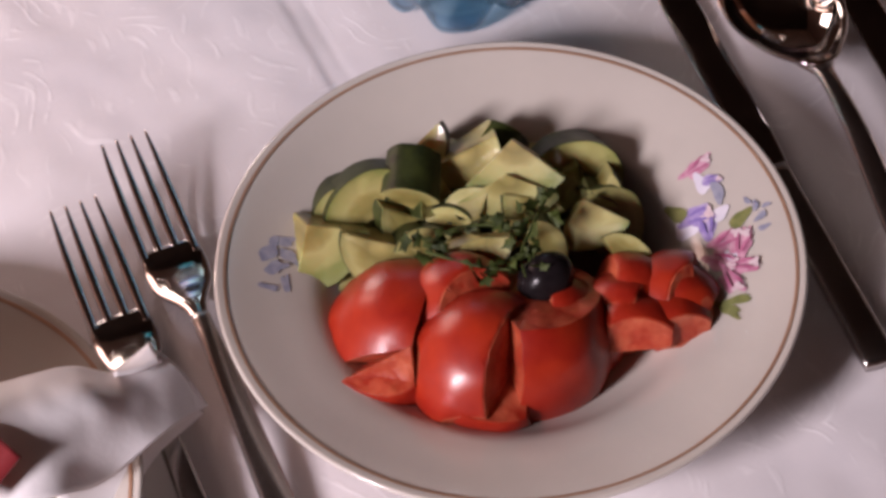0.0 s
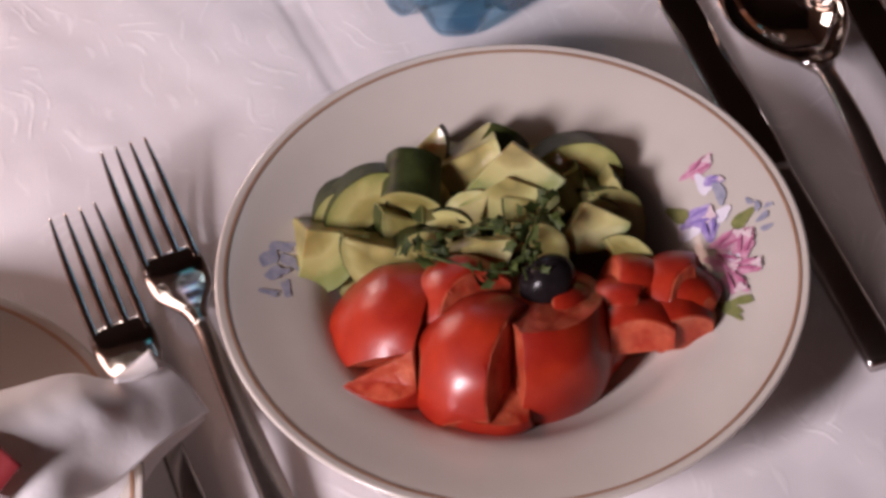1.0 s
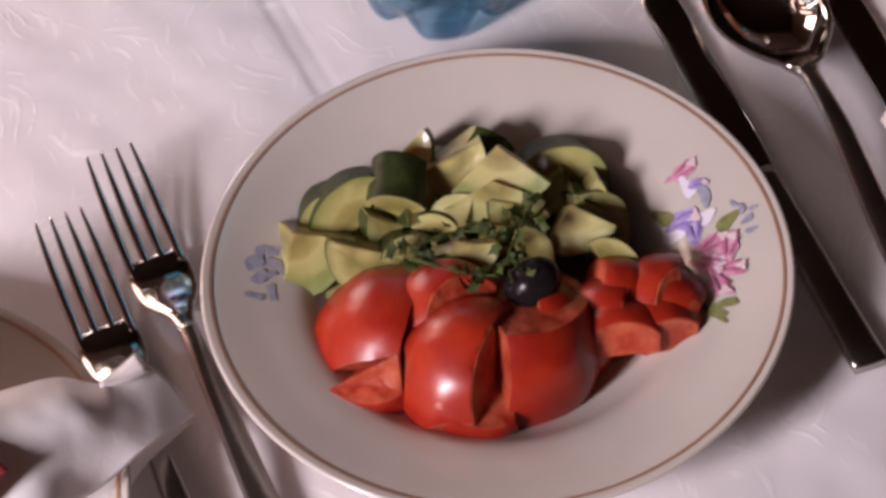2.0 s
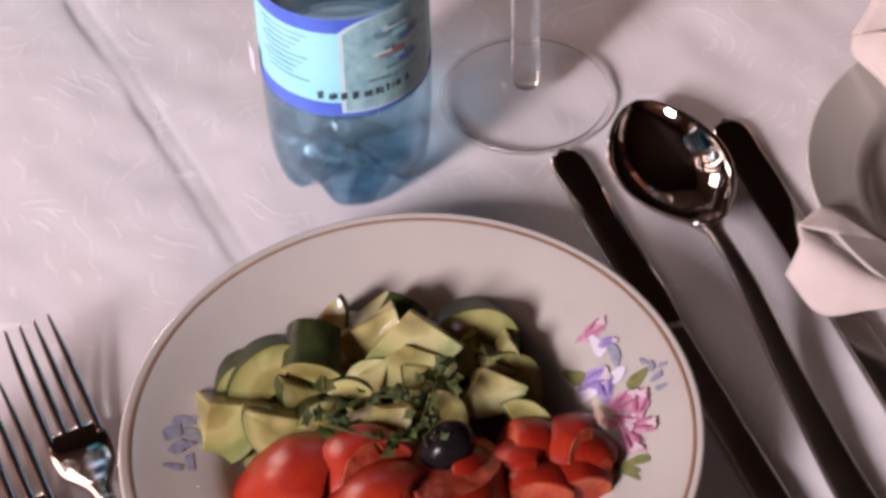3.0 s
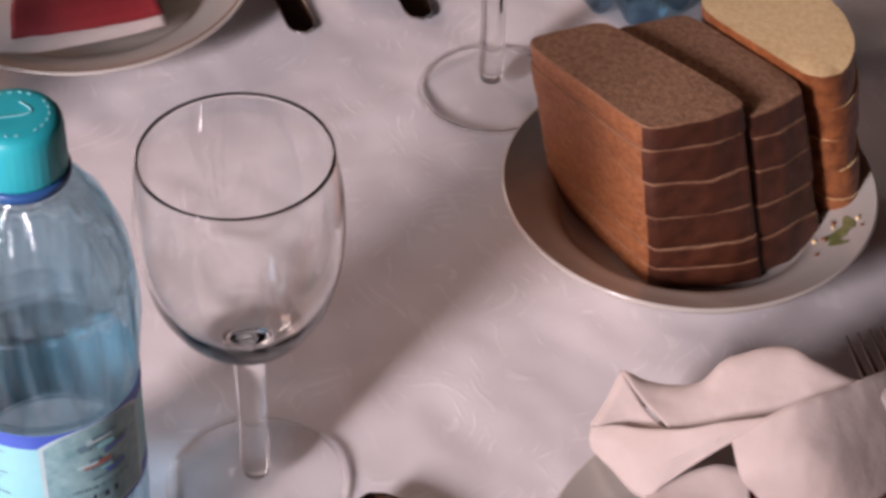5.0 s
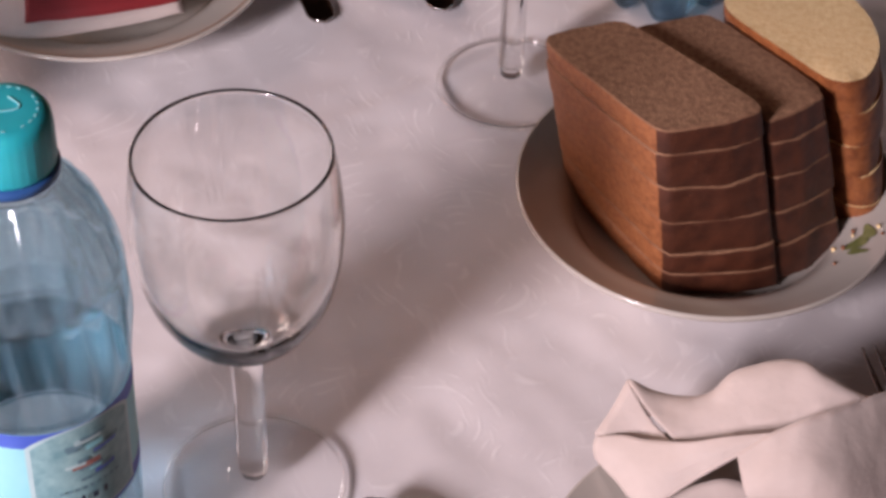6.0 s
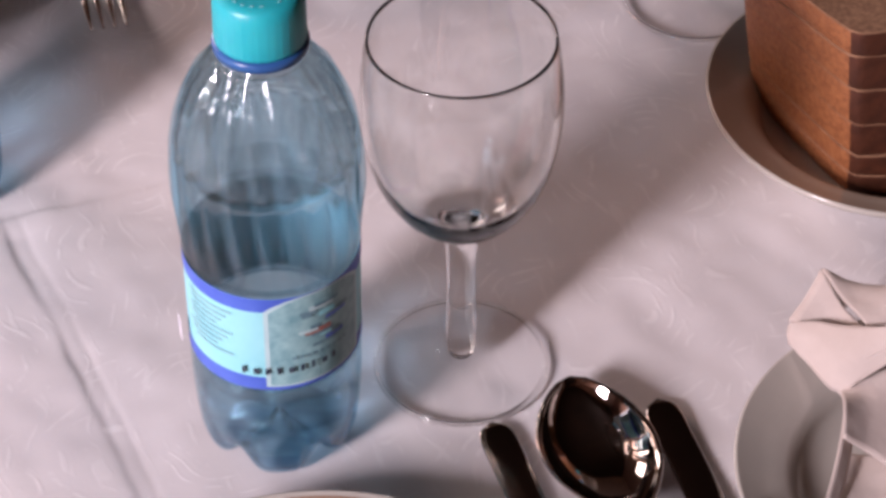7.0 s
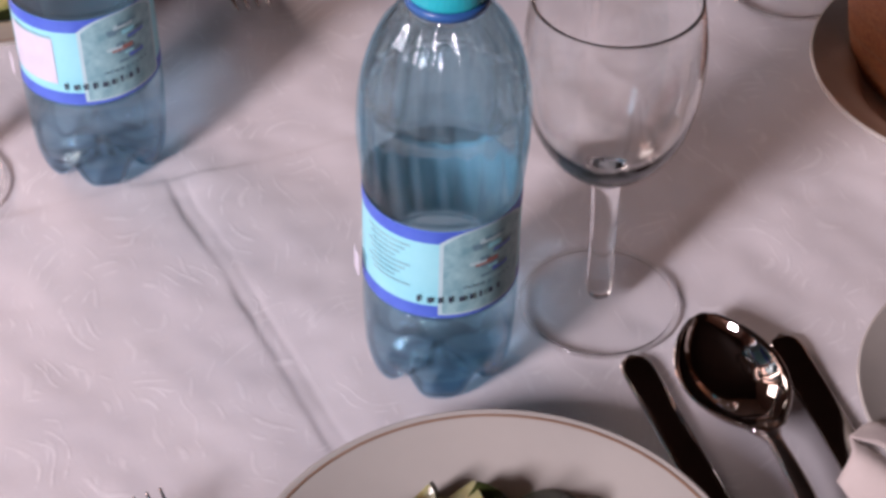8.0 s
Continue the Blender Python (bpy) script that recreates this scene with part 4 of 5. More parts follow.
def cucumber(at, normal, arc, radius, span, thick, label="pale green cucumber piece with dark skin", axes=None):
    """A chunk cut across and along a cucumber. at: the middle of its upper face; normal and arc in the heap's axes."""
    axes = HEAP if axes is None else axes
    root = thing("cucumber_piece", label, "cucumber", "cucumber pieces in the salad")
    rnd = random.Random(int(abs(at[0]) * 1e5 + abs(at[1]) * 3e5))
    n = (axes @ Vector(normal)).normalized()
    m = frame_from(at, axes @ Vector(arc), n)
    m.translation = Vector(at) - m.to_3x3() @ Vector((radius * (0.5 if span < 190 else 0.25), 0, 0)) - n * thick / 2
    root.matrix_basis = m
    bm = lathe([(0.0, -thick)] + [(radius, -thick + 2 * thick * k / 6) for k in range(7)] + [(0.0, thick)], 44, lambda r, z, a: (r * (1 + 0.035 * math.cos(3 * a + radius * 900)), z))
    cuts = [((0, 0, thick / 2), (rnd.uniform(-0.16, 0.16), rnd.uniform(-0.16, 0.16), 1)), ((0, 0, -thick / 2), (rnd.uniform(-0.3, 0.3), rnd.uniform(-0.3, 0.3), -1))]
    half = radians(span) / 2
    if span < 180:
        for sign in (-1, 1):
            cuts.append(((0.0006, 0, 0), (-math.sin(half), sign * math.cos(half), rnd.uniform(-0.22, 0.22))))
    else:
        cuts.append(((radius * math.cos(half), 0, 0), (-1, rnd.uniform(-0.1, 0.1), rnd.uniform(-0.2, 0.2))))
    solid_cuts(bm, cuts)
    soften(bm, 0.0007, at[0] * 700, 0.00045, 170)
    split_by_material(bm, root, (("skin", "cucumber_skin", "dark green skin"), ("flesh", "cucumber_flesh", "")))
    return root


cucumber((0.0240, 0.0300, 0.0220), (0, -0.3, 0.95), (0.7, -0.6, 0.2), 0.013, 170, 0.014)
cucumber((0.0030, 0.0400, 0.0240), (0.1, -0.3, 0.95), (0.3, -0.9, 0.1), 0.013, 150, 0.012)
cucumber((0.0030, 0.0250, 0.0270), (0.1, -0.25, 0.95), (-0.2, -0.9, 0.1), 0.012, 120, 0.009)
cucumber((-0.0610, -0.0100, 0.0240), (0.25, -0.25, 0.93), (0.6, -0.75, 0), 0.0225, 95, 0.016)
cucumber((-0.0540, 0.0080, 0.0290), (0.15, -0.3, 0.94), (-0.75, 0.65, 0.1), 0.0175, 150, 0.014)
cucumber((-0.0620, 0.0080, 0.0220), (0.15, -0.3, 0.94), (-0.75, 0.65, 0.1), 0.0145, 150, 0.014)
cucumber((-0.0370, 0.0110, 0.0330), (-0.1, -0.8, 0.58), (0.1, 0.58, 0.8), 0.0115, 120, 0.017)
cucumber((-0.0390, 0.0380, 0.0300), (-0.3, -0.1, 0.95), (0.9, 0.2, 0.3), 0.013, 60, 0.009)
cucumber((-0.0290, 0.0180, 0.0270), (0.5, 0, 0.85), (-0.8, 0.3, 0.5), 0.017, 60, 0.011)
cucumber((-0.0230, 0.0320, 0.0300), (0, -0.2, 0.97), (0.45, -0.85, -0.2), 0.0135, 200, 0.014)
cucumber((-0.0150, 0.0510, 0.0270), (0.3, 0.85, -0.45), (0.55, 0.3, 0.75), 0.013, 100, 0.015)
cucumber((-0.0050, 0.0290, 0.0350), (0.05, -0.15, 0.98), (0.1, -0.97, -0.2), 0.0225, 100, 0.0075)
cucumber((-0.0050, 0.0200, 0.0300), (0.05, -0.15, 0.98), (0.1, -0.97, -0.2), 0.019, 130, 0.006)
cucumber((0.0130, 0.0460, 0.0260), (0.15, -0.25, 0.95), (0.1, 0.97, 0.2), 0.0165, 180, 0.016)
cucumber((0.0220, 0.0170, 0.0290), (-0.15, -0.1, 0.98), (0.3, -0.9, -0.2), 0.018, 100, 0.013)
cucumber((0.0320, 0.0310, 0.0220), (0.3, -0.1, 0.95), (0.8, 0.5, 0.3), 0.014, 170, 0.014)
cucumber((-0.0420, -0.0090, 0.0240), (0.15, -0.35, 0.92), (-0.2, -0.9, -0.3), 0.0135, 200, 0.013)
cucumber((-0.0090, -0.0030, 0.0290), (0.1, -0.2, 0.97), (0.2, -0.95, -0.2), 0.012, 160, 0.008)
cucumber((-0.0180, 0.0150, 0.0290), (-0.2, 0, 0.98), (-0.5, 0.8, 0.2), 0.013, 90, 0.01)
cucumber((0.0370, 0.0110, 0.0270), (0.1, 0.1, 0.98), (0.3, 0.9, 0.2), 0.012, 100, 0.01)
cucumber((-0.0490, -0.0150, 0.0110), (0, 0.3, 0.95), (-0.9, -0.3, 0), 0.012, 160, 0.008)
cucumber((-0.0390, 0.0060, 0.0240), (0.4, -0.4, 0.8), (-0.6, -0.6, 0.2), 0.013, 110, 0.014)
cucumber((-0.0220, 0.0110, 0.0230), (-0.2, -0.4, 0.9), (0.3, 0.9, 0.2), 0.013, 130, 0.014)
cucumber((0.0030, 0.0190, 0.0250), (0.2, -0.3, 0.93), (-0.4, -0.9, 0), 0.014, 140, 0.012)
cucumber((0.0090, 0.0340, 0.0220), (0.3, -0.3, 0.9), (0.6, -0.7, 0.1), 0.013, 130, 0.014)
cucumber((-0.0280, -0.0020, 0.0260), (0.3, -0.2, 0.93), (-0.3, 0.9, 0.2), 0.012, 120, 0.012)
cucumber((-0.0030, 0.0080, 0.0270), (-0.2, -0.2, 0.95), (0.5, -0.8, 0), 0.012, 120, 0.01)
cucumber((0.0110, 0.0080, 0.0260), (0.1, -0.3, 0.95), (0.8, 0.5, 0.2), 0.013, 130, 0.012)
cucumber((-0.0210, 0.0470, 0.0240), (-0.3, -0.1, 0.95), (-0.3, 0.95, 0.1), 0.01, 120, 0.014)
cucumber((0.0200, 0.0400, 0.0180), (0.2, -0.4, 0.9), (0.5, -0.8, 0.2), 0.012, 150, 0.014)
cucumber((-0.0480, 0.0030, 0.0160), (0, -0.5, 0.87), (-0.6, -0.8, 0), 0.014, 150, 0.015)
cucumber((-0.0320, 0.0360, 0.0210), (-0.2, -0.5, 0.85), (-0.4, -0.9, 0.2), 0.012, 130, 0.015)
cucumber((-0.0530, -0.0020, 0.0150), (-0.3, -0.5, 0.8), (-0.5, -0.8, 0), 0.012, 150, 0.014)
cucumber((-0.0390, 0.0120, 0.0160), (0.2, -0.5, 0.85), (-0.5, -0.8, 0.2), 0.014, 170, 0.016)
cucumber((-0.0150, 0.0270, 0.0180), (-0.2, -0.5, 0.85), (0.5, -0.8, 0.2), 0.015, 170, 0.018)
cucumber((0.0040, 0.0320, 0.0170), (0.1, -0.5, 0.85), (0.5, -0.8, 0), 0.017, 170, 0.018)
cucumber((-0.0270, 0.0280, 0.0160), (0.2, -0.4, 0.9), (-0.4, -0.8, 0.2), 0.015, 170, 0.018)
cucumber((0.0270, 0.0270, 0.0170), (0.2, -0.5, 0.85), (0.9, 0.2, 0), 0.015, 150, 0.016)
cucumber((-0.0080, 0.0450, 0.0160), (0.1, -0.5, 0.85), (0.2, -0.9, 0.2), 0.014, 150, 0.016)


def tomato(at, outward, radius, *cuts, label="juicy red tomato chunk with wet cut faces"):
    """A chunk cut from a tomato: at is a place on its skin, outward the skin's direction; each cut is (normal, distance from at)."""
    root = thing("tomato_wedge", label, "tomato", "tomato wedges in the salad", Matrix.Translation(at))
    bm = bmesh.new()
    bmesh.ops.create_icosphere(bm, subdivisions=4, radius=radius)
    for v in bm.verts:
        v.co *= 1 + 0.03 * noise.noise(v.co * 45 + Vector((at[0] * 300, 0, 0)))
    bmesh.ops.translate(bm, verts=bm.verts, vec=-(HEAP @ Vector(outward)).normalized() * radius)
    planes = []
    for normal, d in cuts:
        n = (HEAP @ Vector(normal)).normalized()
        planes.append((n * d, n))
    planes.append((Vector((0, 0, 0.0066 - at[2])), Vector((0, 0, -1))))
    solid_cuts(bm, planes)
    soften(bm, 0.0015, at[1] * 500, 0.0008, 95)
    split_by_material(bm, root, (("skin", "tomato_skin", ""), ("flesh", "tomato_flesh", "wet red flesh")))
    return root


tomato((-0.0310, -0.0380, 0.0310), (-0.3, 0.3, 0.9), 0.029, ((0.96, -0.12, 0.25), 0.011), ((0.05, -0.95, 0.3), 0.0102), ((-0.45, 0.85, 0.1), 0.0155), ((-0.93, 0.1, 0.2), 0.0158), ((0, 0.1, -0.99), 0.03))
tomato((-0.0260, -0.0590, 0.0130), (-0.1, -0.85, 0.4), 0.024, ((-0.18, 0.3, 0.93), 0.0075), ((0.95, 0.2, 0.1), 0.0128), ((-0.45, 0.88, 0.1), 0.014), ((-0.95, -0.1, 0.2), 0.017))
tomato((-0.0150, -0.0240, 0.0360), (-0.3, 0.4, 0.85), 0.02, ((0.45, -0.05, 0.88), 0.0008), ((0.1, -0.9, 0.4), 0.012), ((-0.95, 0.1, 0.2), 0.0065), ((0.95, -0.1, 0.1), 0.02))
tomato((-0.0000, -0.0530, 0.0350), (-0.3, 0.05, 0.95), 0.026, ((0.87, -0.1, 0.47), 0.0062), ((-0.98, 0.05, 0.2), 0.0118), ((-0.5, 0.8, 0.3), 0.0145), ((-0.1, -0.9, 0.42), 0.0115))
tomato((0.0100, -0.0600, 0.0140), (0, -0.9, 0.35), 0.022, ((0.1, 0.6, 0.78), 0.0078), ((0.95, 0.15, 0.2), 0.0125), ((-0.95, 0, 0.2), 0.013))
tomato((0.0270, -0.0400, 0.0330), (0.35, -0.15, 0.92), 0.03, ((-0.93, -0.12, 0.33), 0.0112), ((-0.05, 0.9, 0.43), 0.0092), ((0.1, -0.95, 0.3), 0.016), ((0.95, -0.1, 0.3), 0.0165))
tomato((0.0270, -0.0190, 0.0320), (0.3, 0.4, 0.85), 0.018, ((-0.9, 0.2, 0.35), 0.007), ((0, -0.9, 0.4), 0.0085), ((0.1, 0.95, 0.2), 0.0072), ((0.9, 0.1, 0.4), 0.0062))
tomato((0.0370, -0.0110, 0.0310), (-0.3, 0.5, 0.8), 0.018, ((-0.3, -0.55, 0.78), 0.0016), ((0.9, -0.15, 0.4), 0.0072), ((0.3, -0.9, 0.3), 0.015), ((-0.92, 0.1, 0.2), 0.0072), ((0.1, 0.95, 0.2), 0.0125))
tomato((0.0480, -0.0150, 0.0310), (0.1, 0.6, 0.8), 0.019, ((0.05, -0.45, 0.89), 0.0012), ((-0.9, -0.1, 0.4), 0.01), ((0.95, -0.1, 0.2), 0.01), ((0.1, -0.97, 0.1), 0.011), ((0, 0.95, 0.3), 0.008))
tomato((0.0530, 0.0030, 0.0320), (-0.2, 0.6, 0.78), 0.018, ((0.5, 0.1, 0.86), 0.0014), ((0.1, -0.9, 0.45), 0.01), ((0.93, 0.1, 0.2), 0.0072), ((-0.9, 0.3, 0.1), 0.008), ((0.2, 0.95, 0.1), 0.0085))
tomato((0.0620, -0.0080, 0.0280), (0.3, 0.5, 0.8), 0.017, ((0.3, -0.5, 0.81), 0.001), ((0.1, 0.95, 0.2), 0.0095), ((0.95, -0.1, 0.2), 0.0068), ((-0.9, -0.2, 0.3), 0.008), ((0.1, -0.95, 0.2), 0.01))
tomato((0.0440, -0.0020, 0.0310), (0.1, 0.4, 0.9), 0.015, ((-0.2, 0.1, 0.97), 0.0008), ((0.9, -0.1, 0.4), 0.006), ((-0.9, 0.3, 0.3), 0.006), ((0, 0.95, 0.3), 0.007))
tomato((0.0640, 0.0030, 0.0280), (0.4, 0.5, 0.75), 0.015, ((0.5, 0.1, 0.85), 0.001), ((0.3, 0.95, 0.1), 0.006), ((0.9, -0.4, 0.1), 0.0055))
tomato((0.0010, -0.0310, 0.0230), (0.2, 0.3, 0.93), 0.018, ((0.3, 0.3, 0.9), 0.002))
tomato((0.0360, -0.0220, 0.0230), (0.3, 0.1, 0.95), 0.014, ((-0.3, 0.3, 0.9), 0.002))

bm = bmesh.new()
bmesh.ops.create_uvsphere(bm, u_segments=32, v_segments=20, radius=1)
for v in bm.verts:
    v.co *= 1 + 0.03 * noise.noise(v.co * 2.1)
bm.transform(Matrix.Diagonal((0.0098, 0.0082, 0.0078, 1)))
olive = part("olive", bm, M["olive"])
olive.matrix_basis = pose(0.0150, -0.0095, 0.0320, 10, -20, 40)
tagged(olive, "glossy black olive resting on the salad", "olive")


def herb(points, seed, n):
    """A sprig: a bent stem with many small toothed leaflets."""
    r = random.Random(seed)
    root = thing("herb_sprig", "wilted dark green parsley sprig on the salad", "herb", "herb sprigs on the salad")
    path = catmull(points, 26)
    part("stem", sweep(path, lambda t: 0.0013 - 0.0006 * t, lambda t: 0.0012 - 0.0006 * t, 8, 2), M["herb"], root)
    bm = bmesh.new()
    for k in range(n):
        p = path[int(r.uniform(0.05, 1) * 25)] + Vector((r.gauss(0, 0.0032), r.gauss(0, 0.0032), r.uniform(-0.001, 0.0022)))
        size = r.uniform(0.0015, 0.0034)
        m = Matrix.Translation(p) @ Euler((r.uniform(-0.9, 0.9), r.uniform(-0.9, 0.9), r.uniform(0, 6.3))).to_matrix().to_4x4()
        ring = []
        for i in range(10):
            a = 2 * math.pi * i / 10
            e = size * (1.0 if i % 2 else 0.62)
            ring.append(bm.verts.new(m @ Vector((e * 1.3 * math.cos(a), e * 0.8 * math.sin(a), 0.25 * e * math.cos(2 * a)))))
        c = bm.verts.new(m @ Vector((0, 0, 0.0003)))
        for i in range(10):
            bm.faces.new((c, ring[i], ring[(i + 1) % 10]))
    part("leaves", bm, M["herb"], root)
    return root


herb([(0.0080, 0.0190, 0.0375), (0.0070, 0.0070, 0.0385), (0.0060, -0.0060, 0.0380), (0.0100, -0.0160, 0.0390)], 3, 22)
herb([(0.0040, 0.0030, 0.0375), (-0.0080, 0.0040, 0.0360), (-0.0190, 0.0000, 0.0350), (-0.0260, -0.0070, 0.0330)], 4, 26)
herb([(-0.0250, -0.0100, 0.0340), (-0.0130, -0.0130, 0.0360), (-0.0030, -0.0150, 0.0385), (0.0050, -0.0150, 0.0400)], 5, 14)

# chopped salad on the other plate, beyond the second bottle
for k in range(12):
    a, r = k * 2.4, 0.006 + 0.0035 * k
    cucumber((-0.352 + r * math.cos(a), 0.352 + r * math.sin(a), 0.030 - 0.0011 * k), (0.2 * math.cos(k), 0.2 * math.sin(k) - 0.2, 1), (math.cos(a), math.sin(a), 0), 0.019, 165, 0.011, "cucumber piece on the other plate", Matrix.Identity(3))

# ---- napkins ----
def cloth_sheet(name, curves, mat, parent, thickness=0.0012, n=30, m=12, ripple=0.0008, seed=0.0, label=""):
    ob = part(name, loft(curves, n, m, ripple, seed), mat, parent, label)
    mod = ob.modifiers.new("cloth", "SOLIDIFY")
    mod.thickness, mod.offset = thickness, 0
    return ob


napkin = thing("folded_napkin", "white linen napkin with red side folded on plate", "napkin")
top = [(0.1332, 0.2340, 0.045), (0.1470, 0.2322, 0.044), (0.1622, 0.2319, 0.046), (0.1718, 0.2380, 0.055), (0.1903, 0.2402, 0.062), (0.2033, 0.2345, 0.062), (0.2207, 0.2322, 0.058), (0.2420, 0.2360, 0.055)]
slit = [(0.1597, 0.2057, 0.040), (0.1738, 0.2060, 0.044), (0.1879, 0.2060, 0.048), (0.2077, 0.2130, 0.052), (0.2400, 0.2220, 0.055)]
behind = [(0.1420, 0.2400, 0.022), (0.1650, 0.2440, 0.020), (0.1850, 0.2470, 0.022), (0.2100, 0.2450, 0.022), (0.2420, 0.2420, 0.022)]
cloth_sheet("back_fold", [behind, top, [(0.1420, 0.2225, 0.044), (0.1580, 0.2200, 0.046), (0.1760, 0.2220, 0.054), (0.1960, 0.2240, 0.061), (0.2130, 0.2230, 0.062), (0.2410, 0.2280, 0.060)], slit], M["napkin"], napkin, n=40, m=16, ripple=0.0013, seed=1)
# the open end of the roll, seen into from the side
cloth_sheet("inner_fold", [[(0.1332, 0.2340, 0.0448), (0.1290, 0.2262, 0.0362), (0.1248, 0.2187, 0.0302)], [(0.1450, 0.2215, 0.0375), (0.1425, 0.2170, 0.0320), (0.1410, 0.2135, 0.0290)], [(0.1590, 0.2075, 0.0400), (0.1580, 0.2070, 0.0395), (0.1570, 0.2065, 0.0390)]], M["napkin"], napkin, n=16, m=10, ripple=0.0003, seed=2)
cloth_sheet("side_fold", [[(0.1332, 0.2340, 0.045), (0.1290, 0.2260, 0.036), (0.1245, 0.2185, 0.030)], [(0.1370, 0.2390, 0.030), (0.1320, 0.2300, 0.025), (0.1265, 0.2200, 0.022)]], M["napkin"], napkin, n=12, m=5, ripple=0.0002, seed=3)
band_top = [(0.1248, 0.2171, 0.0300), (0.1339, 0.2159, 0.0345), (0.1449, 0.2106, 0.0405), (0.1597, 0.2057, 0.0485), (0.1738, 0.2050, 0.0560), (0.1879, 0.2043, 0.0620)]
band_mid = [(0.1245, 0.2148, 0.0270), (0.1337, 0.2095, 0.0310), (0.1462, 0.2010, 0.0340), (0.1595, 0.2000, 0.0440), (0.1730, 0.2012, 0.0535), (0.1879, 0.2040, 0.0622)]
band_low = [(0.1260, 0.2120, 0.0240), (0.1340, 0.2050, 0.0225), (0.1476, 0.1930, 0.0220), (0.1582, 0.1962, 0.0340), (0.1710, 0.1984, 0.0480), (0.1880, 0.2036, 0.0618)]
cloth_sheet("front_band", [band_top, band_mid, band_low], M["napkin"], napkin, seed=4, ripple=0.0005)
for k in range(2):
    pull = [Vector(band_low[2]).lerp(Vector(band_mid[2]), 0.30 + 0.22 * k) + Vector((0, 0, 0.0005)), Vector(band_low[3]).lerp(Vector(band_mid[3]), 0.55 + 0.20 * k) + Vector((0, 0, 0.0007)), Vector(band_low[4]).lerp(Vector(band_mid[4]), 0.6 + 0.2 * k) + Vector((0, 0, 0.0004))]
    part("crease", sweep(catmull(pull, 16), lambda t: 0.0016, lambda t: 0.0012 * math.sin(math.pi * (0.1 + 0.8 * t)), 8, 2), M["napkin"], napkin)
hem = catmull(band_low[2:], 20)
part("hem", sweep(hem, lambda t: 0.0022, lambda t: 0.0018, 8, 2), M["napkin"], napkin)
cloth_sheet("standing_panel", [[(0.1764, 0.1996, 0.0540), (0.1879, 0.2043, 0.0622), (0.2020, 0.2110, 0.0670), (0.2160, 0.2220, 0.0660), (0.2380, 0.2440, 0.0620), (0.2600, 0.2700, 0.0560)], [(0.1815, 0.1900, 0.0450), (0.1925, 0.1890, 0.0530), (0.2050, 0.1905, 0.0560), (0.2180, 0.1985, 0.0540), (0.2380, 0.2240, 0.0500), (0.2600, 0.2560, 0.0460)], [(0.1880, 0.1890, 0.0375), (0.1960, 0.1845, 0.0350), (0.2080, 0.1825, 0.0340), (0.2200, 0.1855, 0.0340), (0.2380, 0.2060, 0.0340), (0.2600, 0.2400, 0.0340)]], M["napkin"], napkin, n=50, m=16, seed=5, ripple=0.0014)
cloth_sheet("pocket", [[(0.1760, 0.2060, 0.0250), (0.1830, 0.1850, 0.0150), (0.1870, 0.1650, 0.0150)], [(0.1930, 0.2060, 0.0300), (0.1980, 0.1950, 0.0240), (0.2040, 0.1750, 0.0170)]], M["napkin_red"], napkin, n=12, m=6, seed=6, label="deep red inside of the fold")
cloth_sheet("front_panel", [[(0.1476, 0.1935, 0.0225), (0.1590, 0.1985, 0.0295), (0.1720, 0.2020, 0.0350), (0.1840, 0.2030, 0.0340)], [(0.1500, 0.1800, 0.0300), (0.1610, 0.1830, 0.0260), (0.1750, 0.1850, 0.0235), (0.1890, 0.1800, 0.0230)], [(0.1520, 0.1650, 0.0280), (0.1620, 0.1660, 0.0215), (0.1750, 0.1620, 0.0190), (0.1895, 0.1600, 0.0230)]], M["napkin"], napkin, n=34, m=14, seed=7)
cloth_sheet("edge_fold", [[(0.1505, 0.1908, 0.0228), (0.1512, 0.1700, 0.0225), (0.1505, 0.1500, 0.0205), (0.1478, 0.1244, 0.0160), (0.1455, 0.1105, 0.0125)], [(0.1545, 0.1895, 0.0215), (0.1555, 0.1700, 0.0190), (0.1550, 0.1500, 0.0165), (0.1520, 0.1244, 0.0120), (0.1490, 0.1105, 0.0100)]], M["napkin"], napkin, n=24, m=4, ripple=0.0003, seed=8)
cloth_sheet("inner_side", [[(0.1540, 0.1700, 0.0145), (0.1530, 0.1500, 0.0135), (0.1500, 0.1200, 0.0112)], [(0.1640, 0.1720, 0.0140), (0.1640, 0.1500, 0.0135), (0.1610, 0.1200, 0.0120)], [(0.1740, 0.1740, 0.0180), (0.1740, 0.1500, 0.0175), (0.1720, 0.1200, 0.0150)]], M["napkin"], napkin, seed=19)
cloth_sheet("red_side", [[(0.1715, 0.1760, 0.0120), (0.1715, 0.1500, 0.0120), (0.1690, 0.1180, 0.0115)], [(0.2010, 0.1960, 0.0300), (0.1990, 0.1620, 0.0170), (0.1960, 0.1180, 0.0140)], [(0.2500, 0.1960, 0.0290), (0.2500, 0.1550, 0.0220), (0.2450, 0.1180, 0.0170)]], M["napkin_red"], napkin, seed=9, label="deep red side of the napkin", ripple=0.0010)
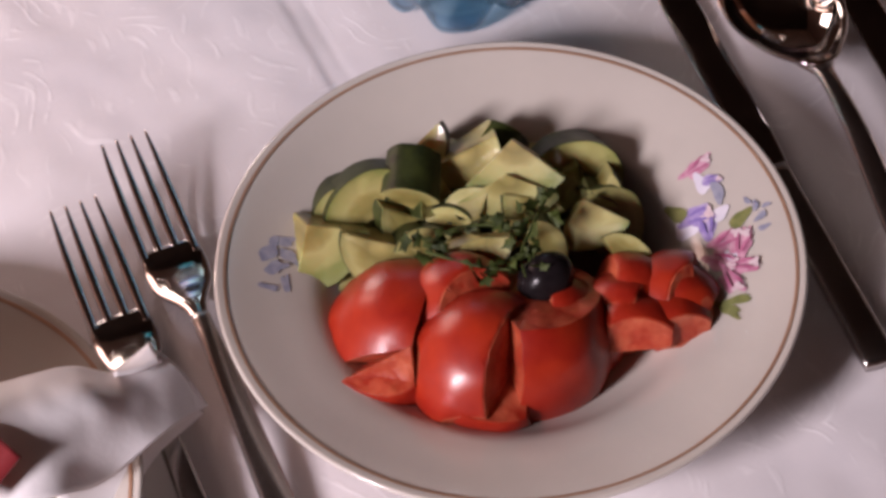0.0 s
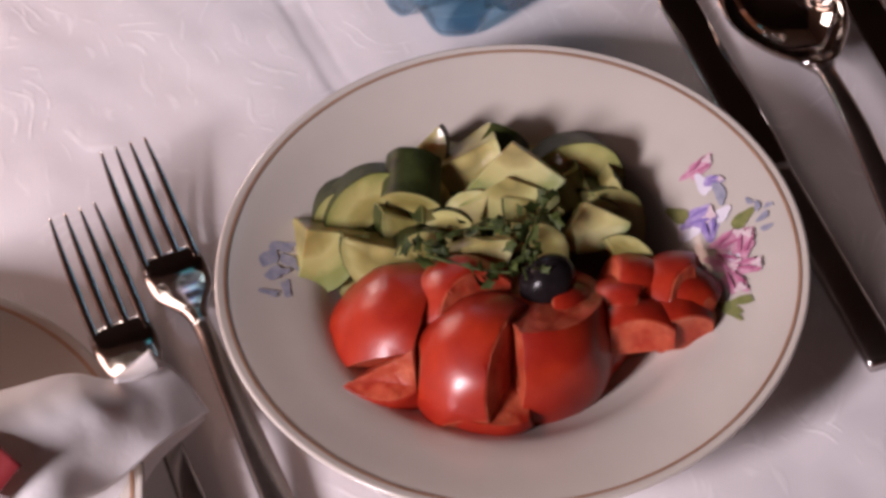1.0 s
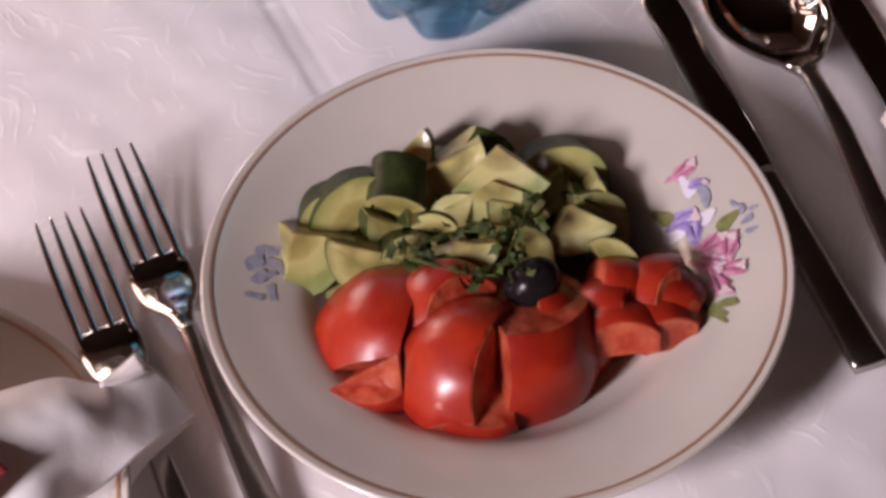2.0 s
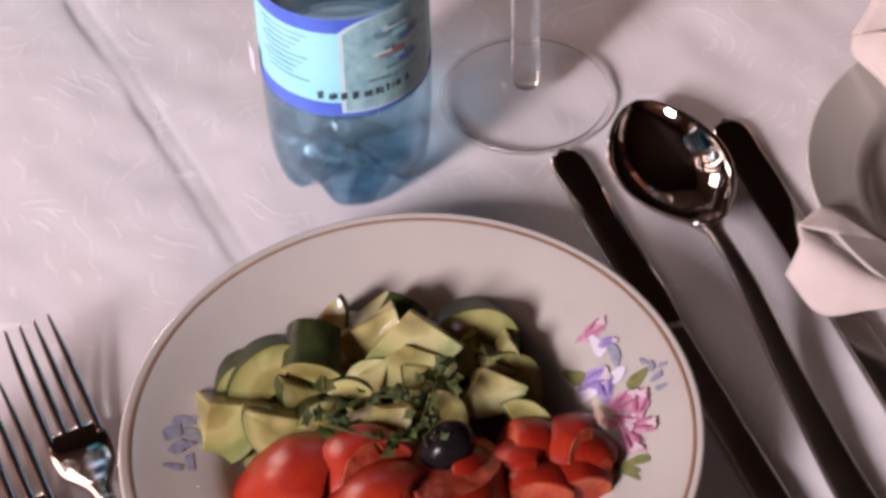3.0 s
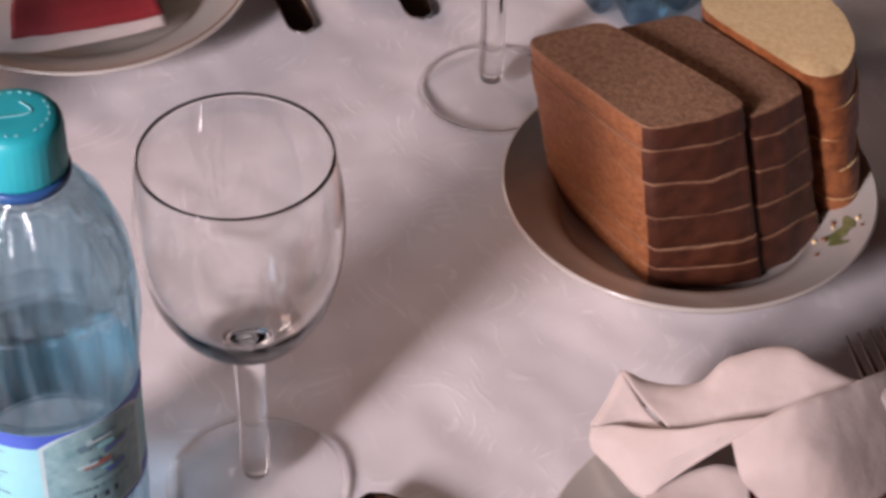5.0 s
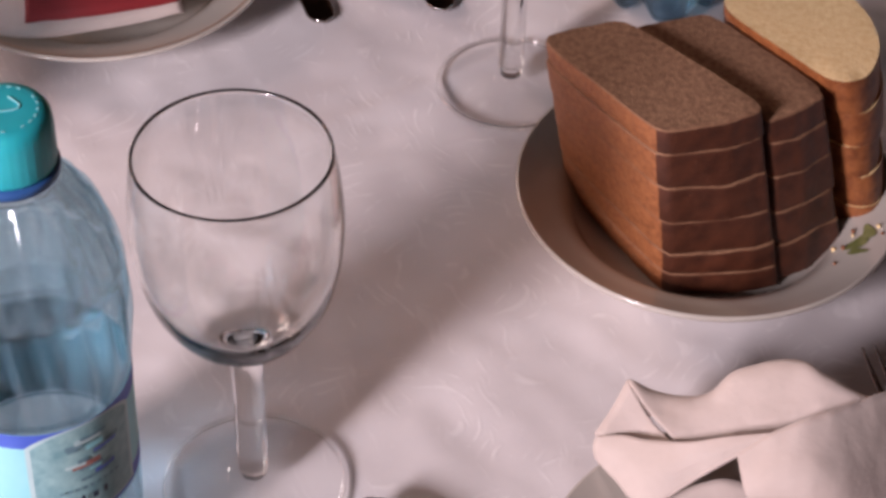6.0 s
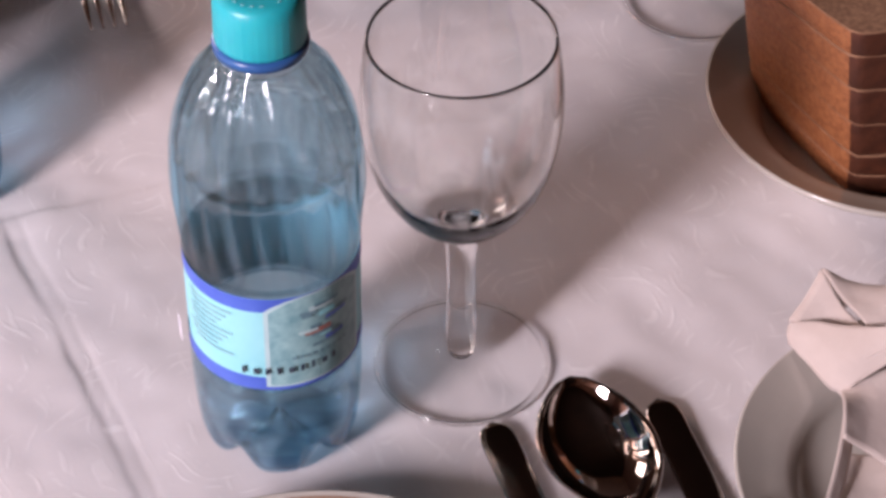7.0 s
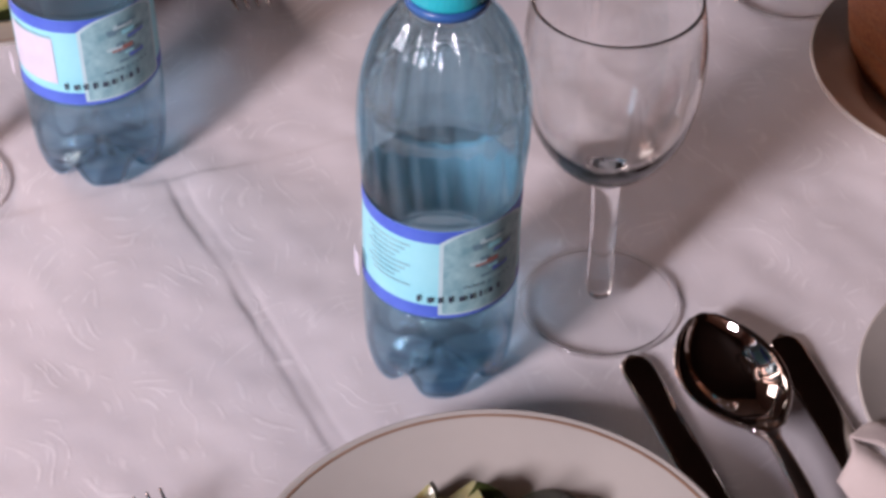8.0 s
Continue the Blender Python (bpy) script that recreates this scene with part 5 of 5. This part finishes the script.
cloth_sheet("lower_fold", [[(0.1147, 0.1195, 0.0225), (0.1317, 0.1125, 0.0200), (0.1456, 0.1090, 0.0140), (0.1626, 0.1090, 0.0160), (0.1850, 0.1090, 0.0180)], [(0.1165, 0.1110, 0.0215), (0.1310, 0.1020, 0.0220), (0.1456, 0.0990, 0.0215), (0.1626, 0.1000, 0.0225), (0.1850, 0.1010, 0.0240)], [(0.1130, 0.1040, 0.0125), (0.1270, 0.0900, 0.0100), (0.1440, 0.0900, 0.0160), (0.1620, 0.0930, 0.0200), (0.1850, 0.0950, 0.0220)]], M["napkin"], napkin, seed=10, ripple=0.0006)
cloth_sheet("corner_fold", [[(0.1147, 0.1195, 0.0225), (0.1250, 0.1300, 0.0228), (0.1480, 0.1240, 0.0160)], [(0.1155, 0.1190, 0.0230), (0.1310, 0.1180, 0.0205), (0.1456, 0.1105, 0.0130)]], M["napkin"], napkin, n=14, m=4, ripple=0.0002, seed=11)

left_napkin = thing("folded_napkin", "glossy white paper napkin on gold-rimmed plate", "napkin")
cloth_sheet("white_sheet", [[(-0.0985, -0.0681, 0.0340), (-0.1057, -0.0797, 0.0330), (-0.1180, -0.0859, 0.0400), (-0.1338, -0.0996, 0.0440), (-0.1600, -0.1130, 0.0440)],
                            [(-0.0885, -0.0700, 0.0270), (-0.0980, -0.0900, 0.0370), (-0.1060, -0.1000, 0.0460), (-0.1240, -0.1120, 0.0500), (-0.1550, -0.1300, 0.0480)],
                            [(-0.0794, -0.0744, 0.0170), (-0.0870, -0.0960, 0.0260), (-0.0977, -0.1162, 0.0270), (-0.1080, -0.1330, 0.0400), (-0.1450, -0.1560, 0.0400)],
                            ], M["paper"], left_napkin, n=60, m=30, seed=12, ripple=0.0008)
cloth_sheet("turned_corner", [[(-0.0985, -0.0678, 0.0350), (-0.1020, -0.0745, 0.0345), (-0.1057, -0.0797, 0.0340)], [(-0.0925, -0.0730, 0.0345), (-0.0970, -0.0800, 0.0372), (-0.1030, -0.0850, 0.0400)]], M["paper"], left_napkin, n=10, m=4, seed=13, ripple=0.0003)
cloth_sheet("under_sheet", [[(-0.0800, -0.0760, 0.0160), (-0.0880, -0.0980, 0.0180), (-0.0930, -0.1250, 0.0160)], [(-0.1000, -0.0860, 0.0250), (-0.1080, -0.1080, 0.0270), (-0.1080, -0.1320, 0.0260)]], M["paper"], left_napkin, n=14, m=6, seed=14)
cloth_sheet("red_sheet", [[(-0.1130, -0.1270, 0.0530), (-0.1200, -0.1420, 0.0480)], [(-0.1300, -0.1210, 0.0560), (-0.1380, -0.1400, 0.0520)], [(-0.1560, -0.1250, 0.0540), (-0.1620, -0.1500, 0.0500)]], M["napkin_red"], left_napkin, n=12, m=8, seed=15, label="deep red fold")

# an unseen upright part, a tent of two leaves, added to shade the plate
ridge_line = [(-0.2260, -0.1480, 0.098), (-0.1930, -0.1680, 0.120), (-0.1560, -0.1865, 0.104)]
cloth_sheet("unseen_standing_fold", [[(-0.2340, -0.1440, 0.020), (-0.1960, -0.1640, 0.022), (-0.1530, -0.1850, 0.024)], ridge_line], M["napkin"], left_napkin, n=20, m=8, seed=31)
cloth_sheet("unseen_standing_fold", [[(-0.2380, -0.1720, 0.024), (-0.2060, -0.1960, 0.022), (-0.1640, -0.2080, 0.022)], ridge_line], M["napkin"], left_napkin, n=20, m=8, seed=32)

far_napkin = thing("folded_napkin", "red and white napkin folded on the far plate", "napkin")
cloth_sheet("white_fold", [[(-0.2150, 0.4080, 0.022), (-0.1700, 0.4060, 0.022), (-0.1330, 0.4240, 0.022), (-0.1060, 0.4420, 0.022)], [(-0.2200, 0.4350, 0.034), (-0.1750, 0.4330, 0.034), (-0.1400, 0.4480, 0.034), (-0.1150, 0.4620, 0.034)], [(-0.2200, 0.5200, 0.030), (-0.1750, 0.5300, 0.030), (-0.1400, 0.5300, 0.030), (-0.1150, 0.5250, 0.030)]], M["napkin"], far_napkin, n=24, m=8, seed=16, label="white fold")
cloth_sheet("red_fold", [[(-0.1720, 0.4100, 0.0275), (-0.1400, 0.4230, 0.0280), (-0.1080, 0.4430, 0.0280)], [(-0.1760, 0.4330, 0.0390), (-0.1460, 0.4440, 0.0400), (-0.1180, 0.4580, 0.0390)], [(-0.1760, 0.5150, 0.0350), (-0.1460, 0.5200, 0.0350), (-0.1180, 0.5180, 0.0340)]], M["napkin_red"], far_napkin, n=24, m=8, seed=17, label="deep red fold")
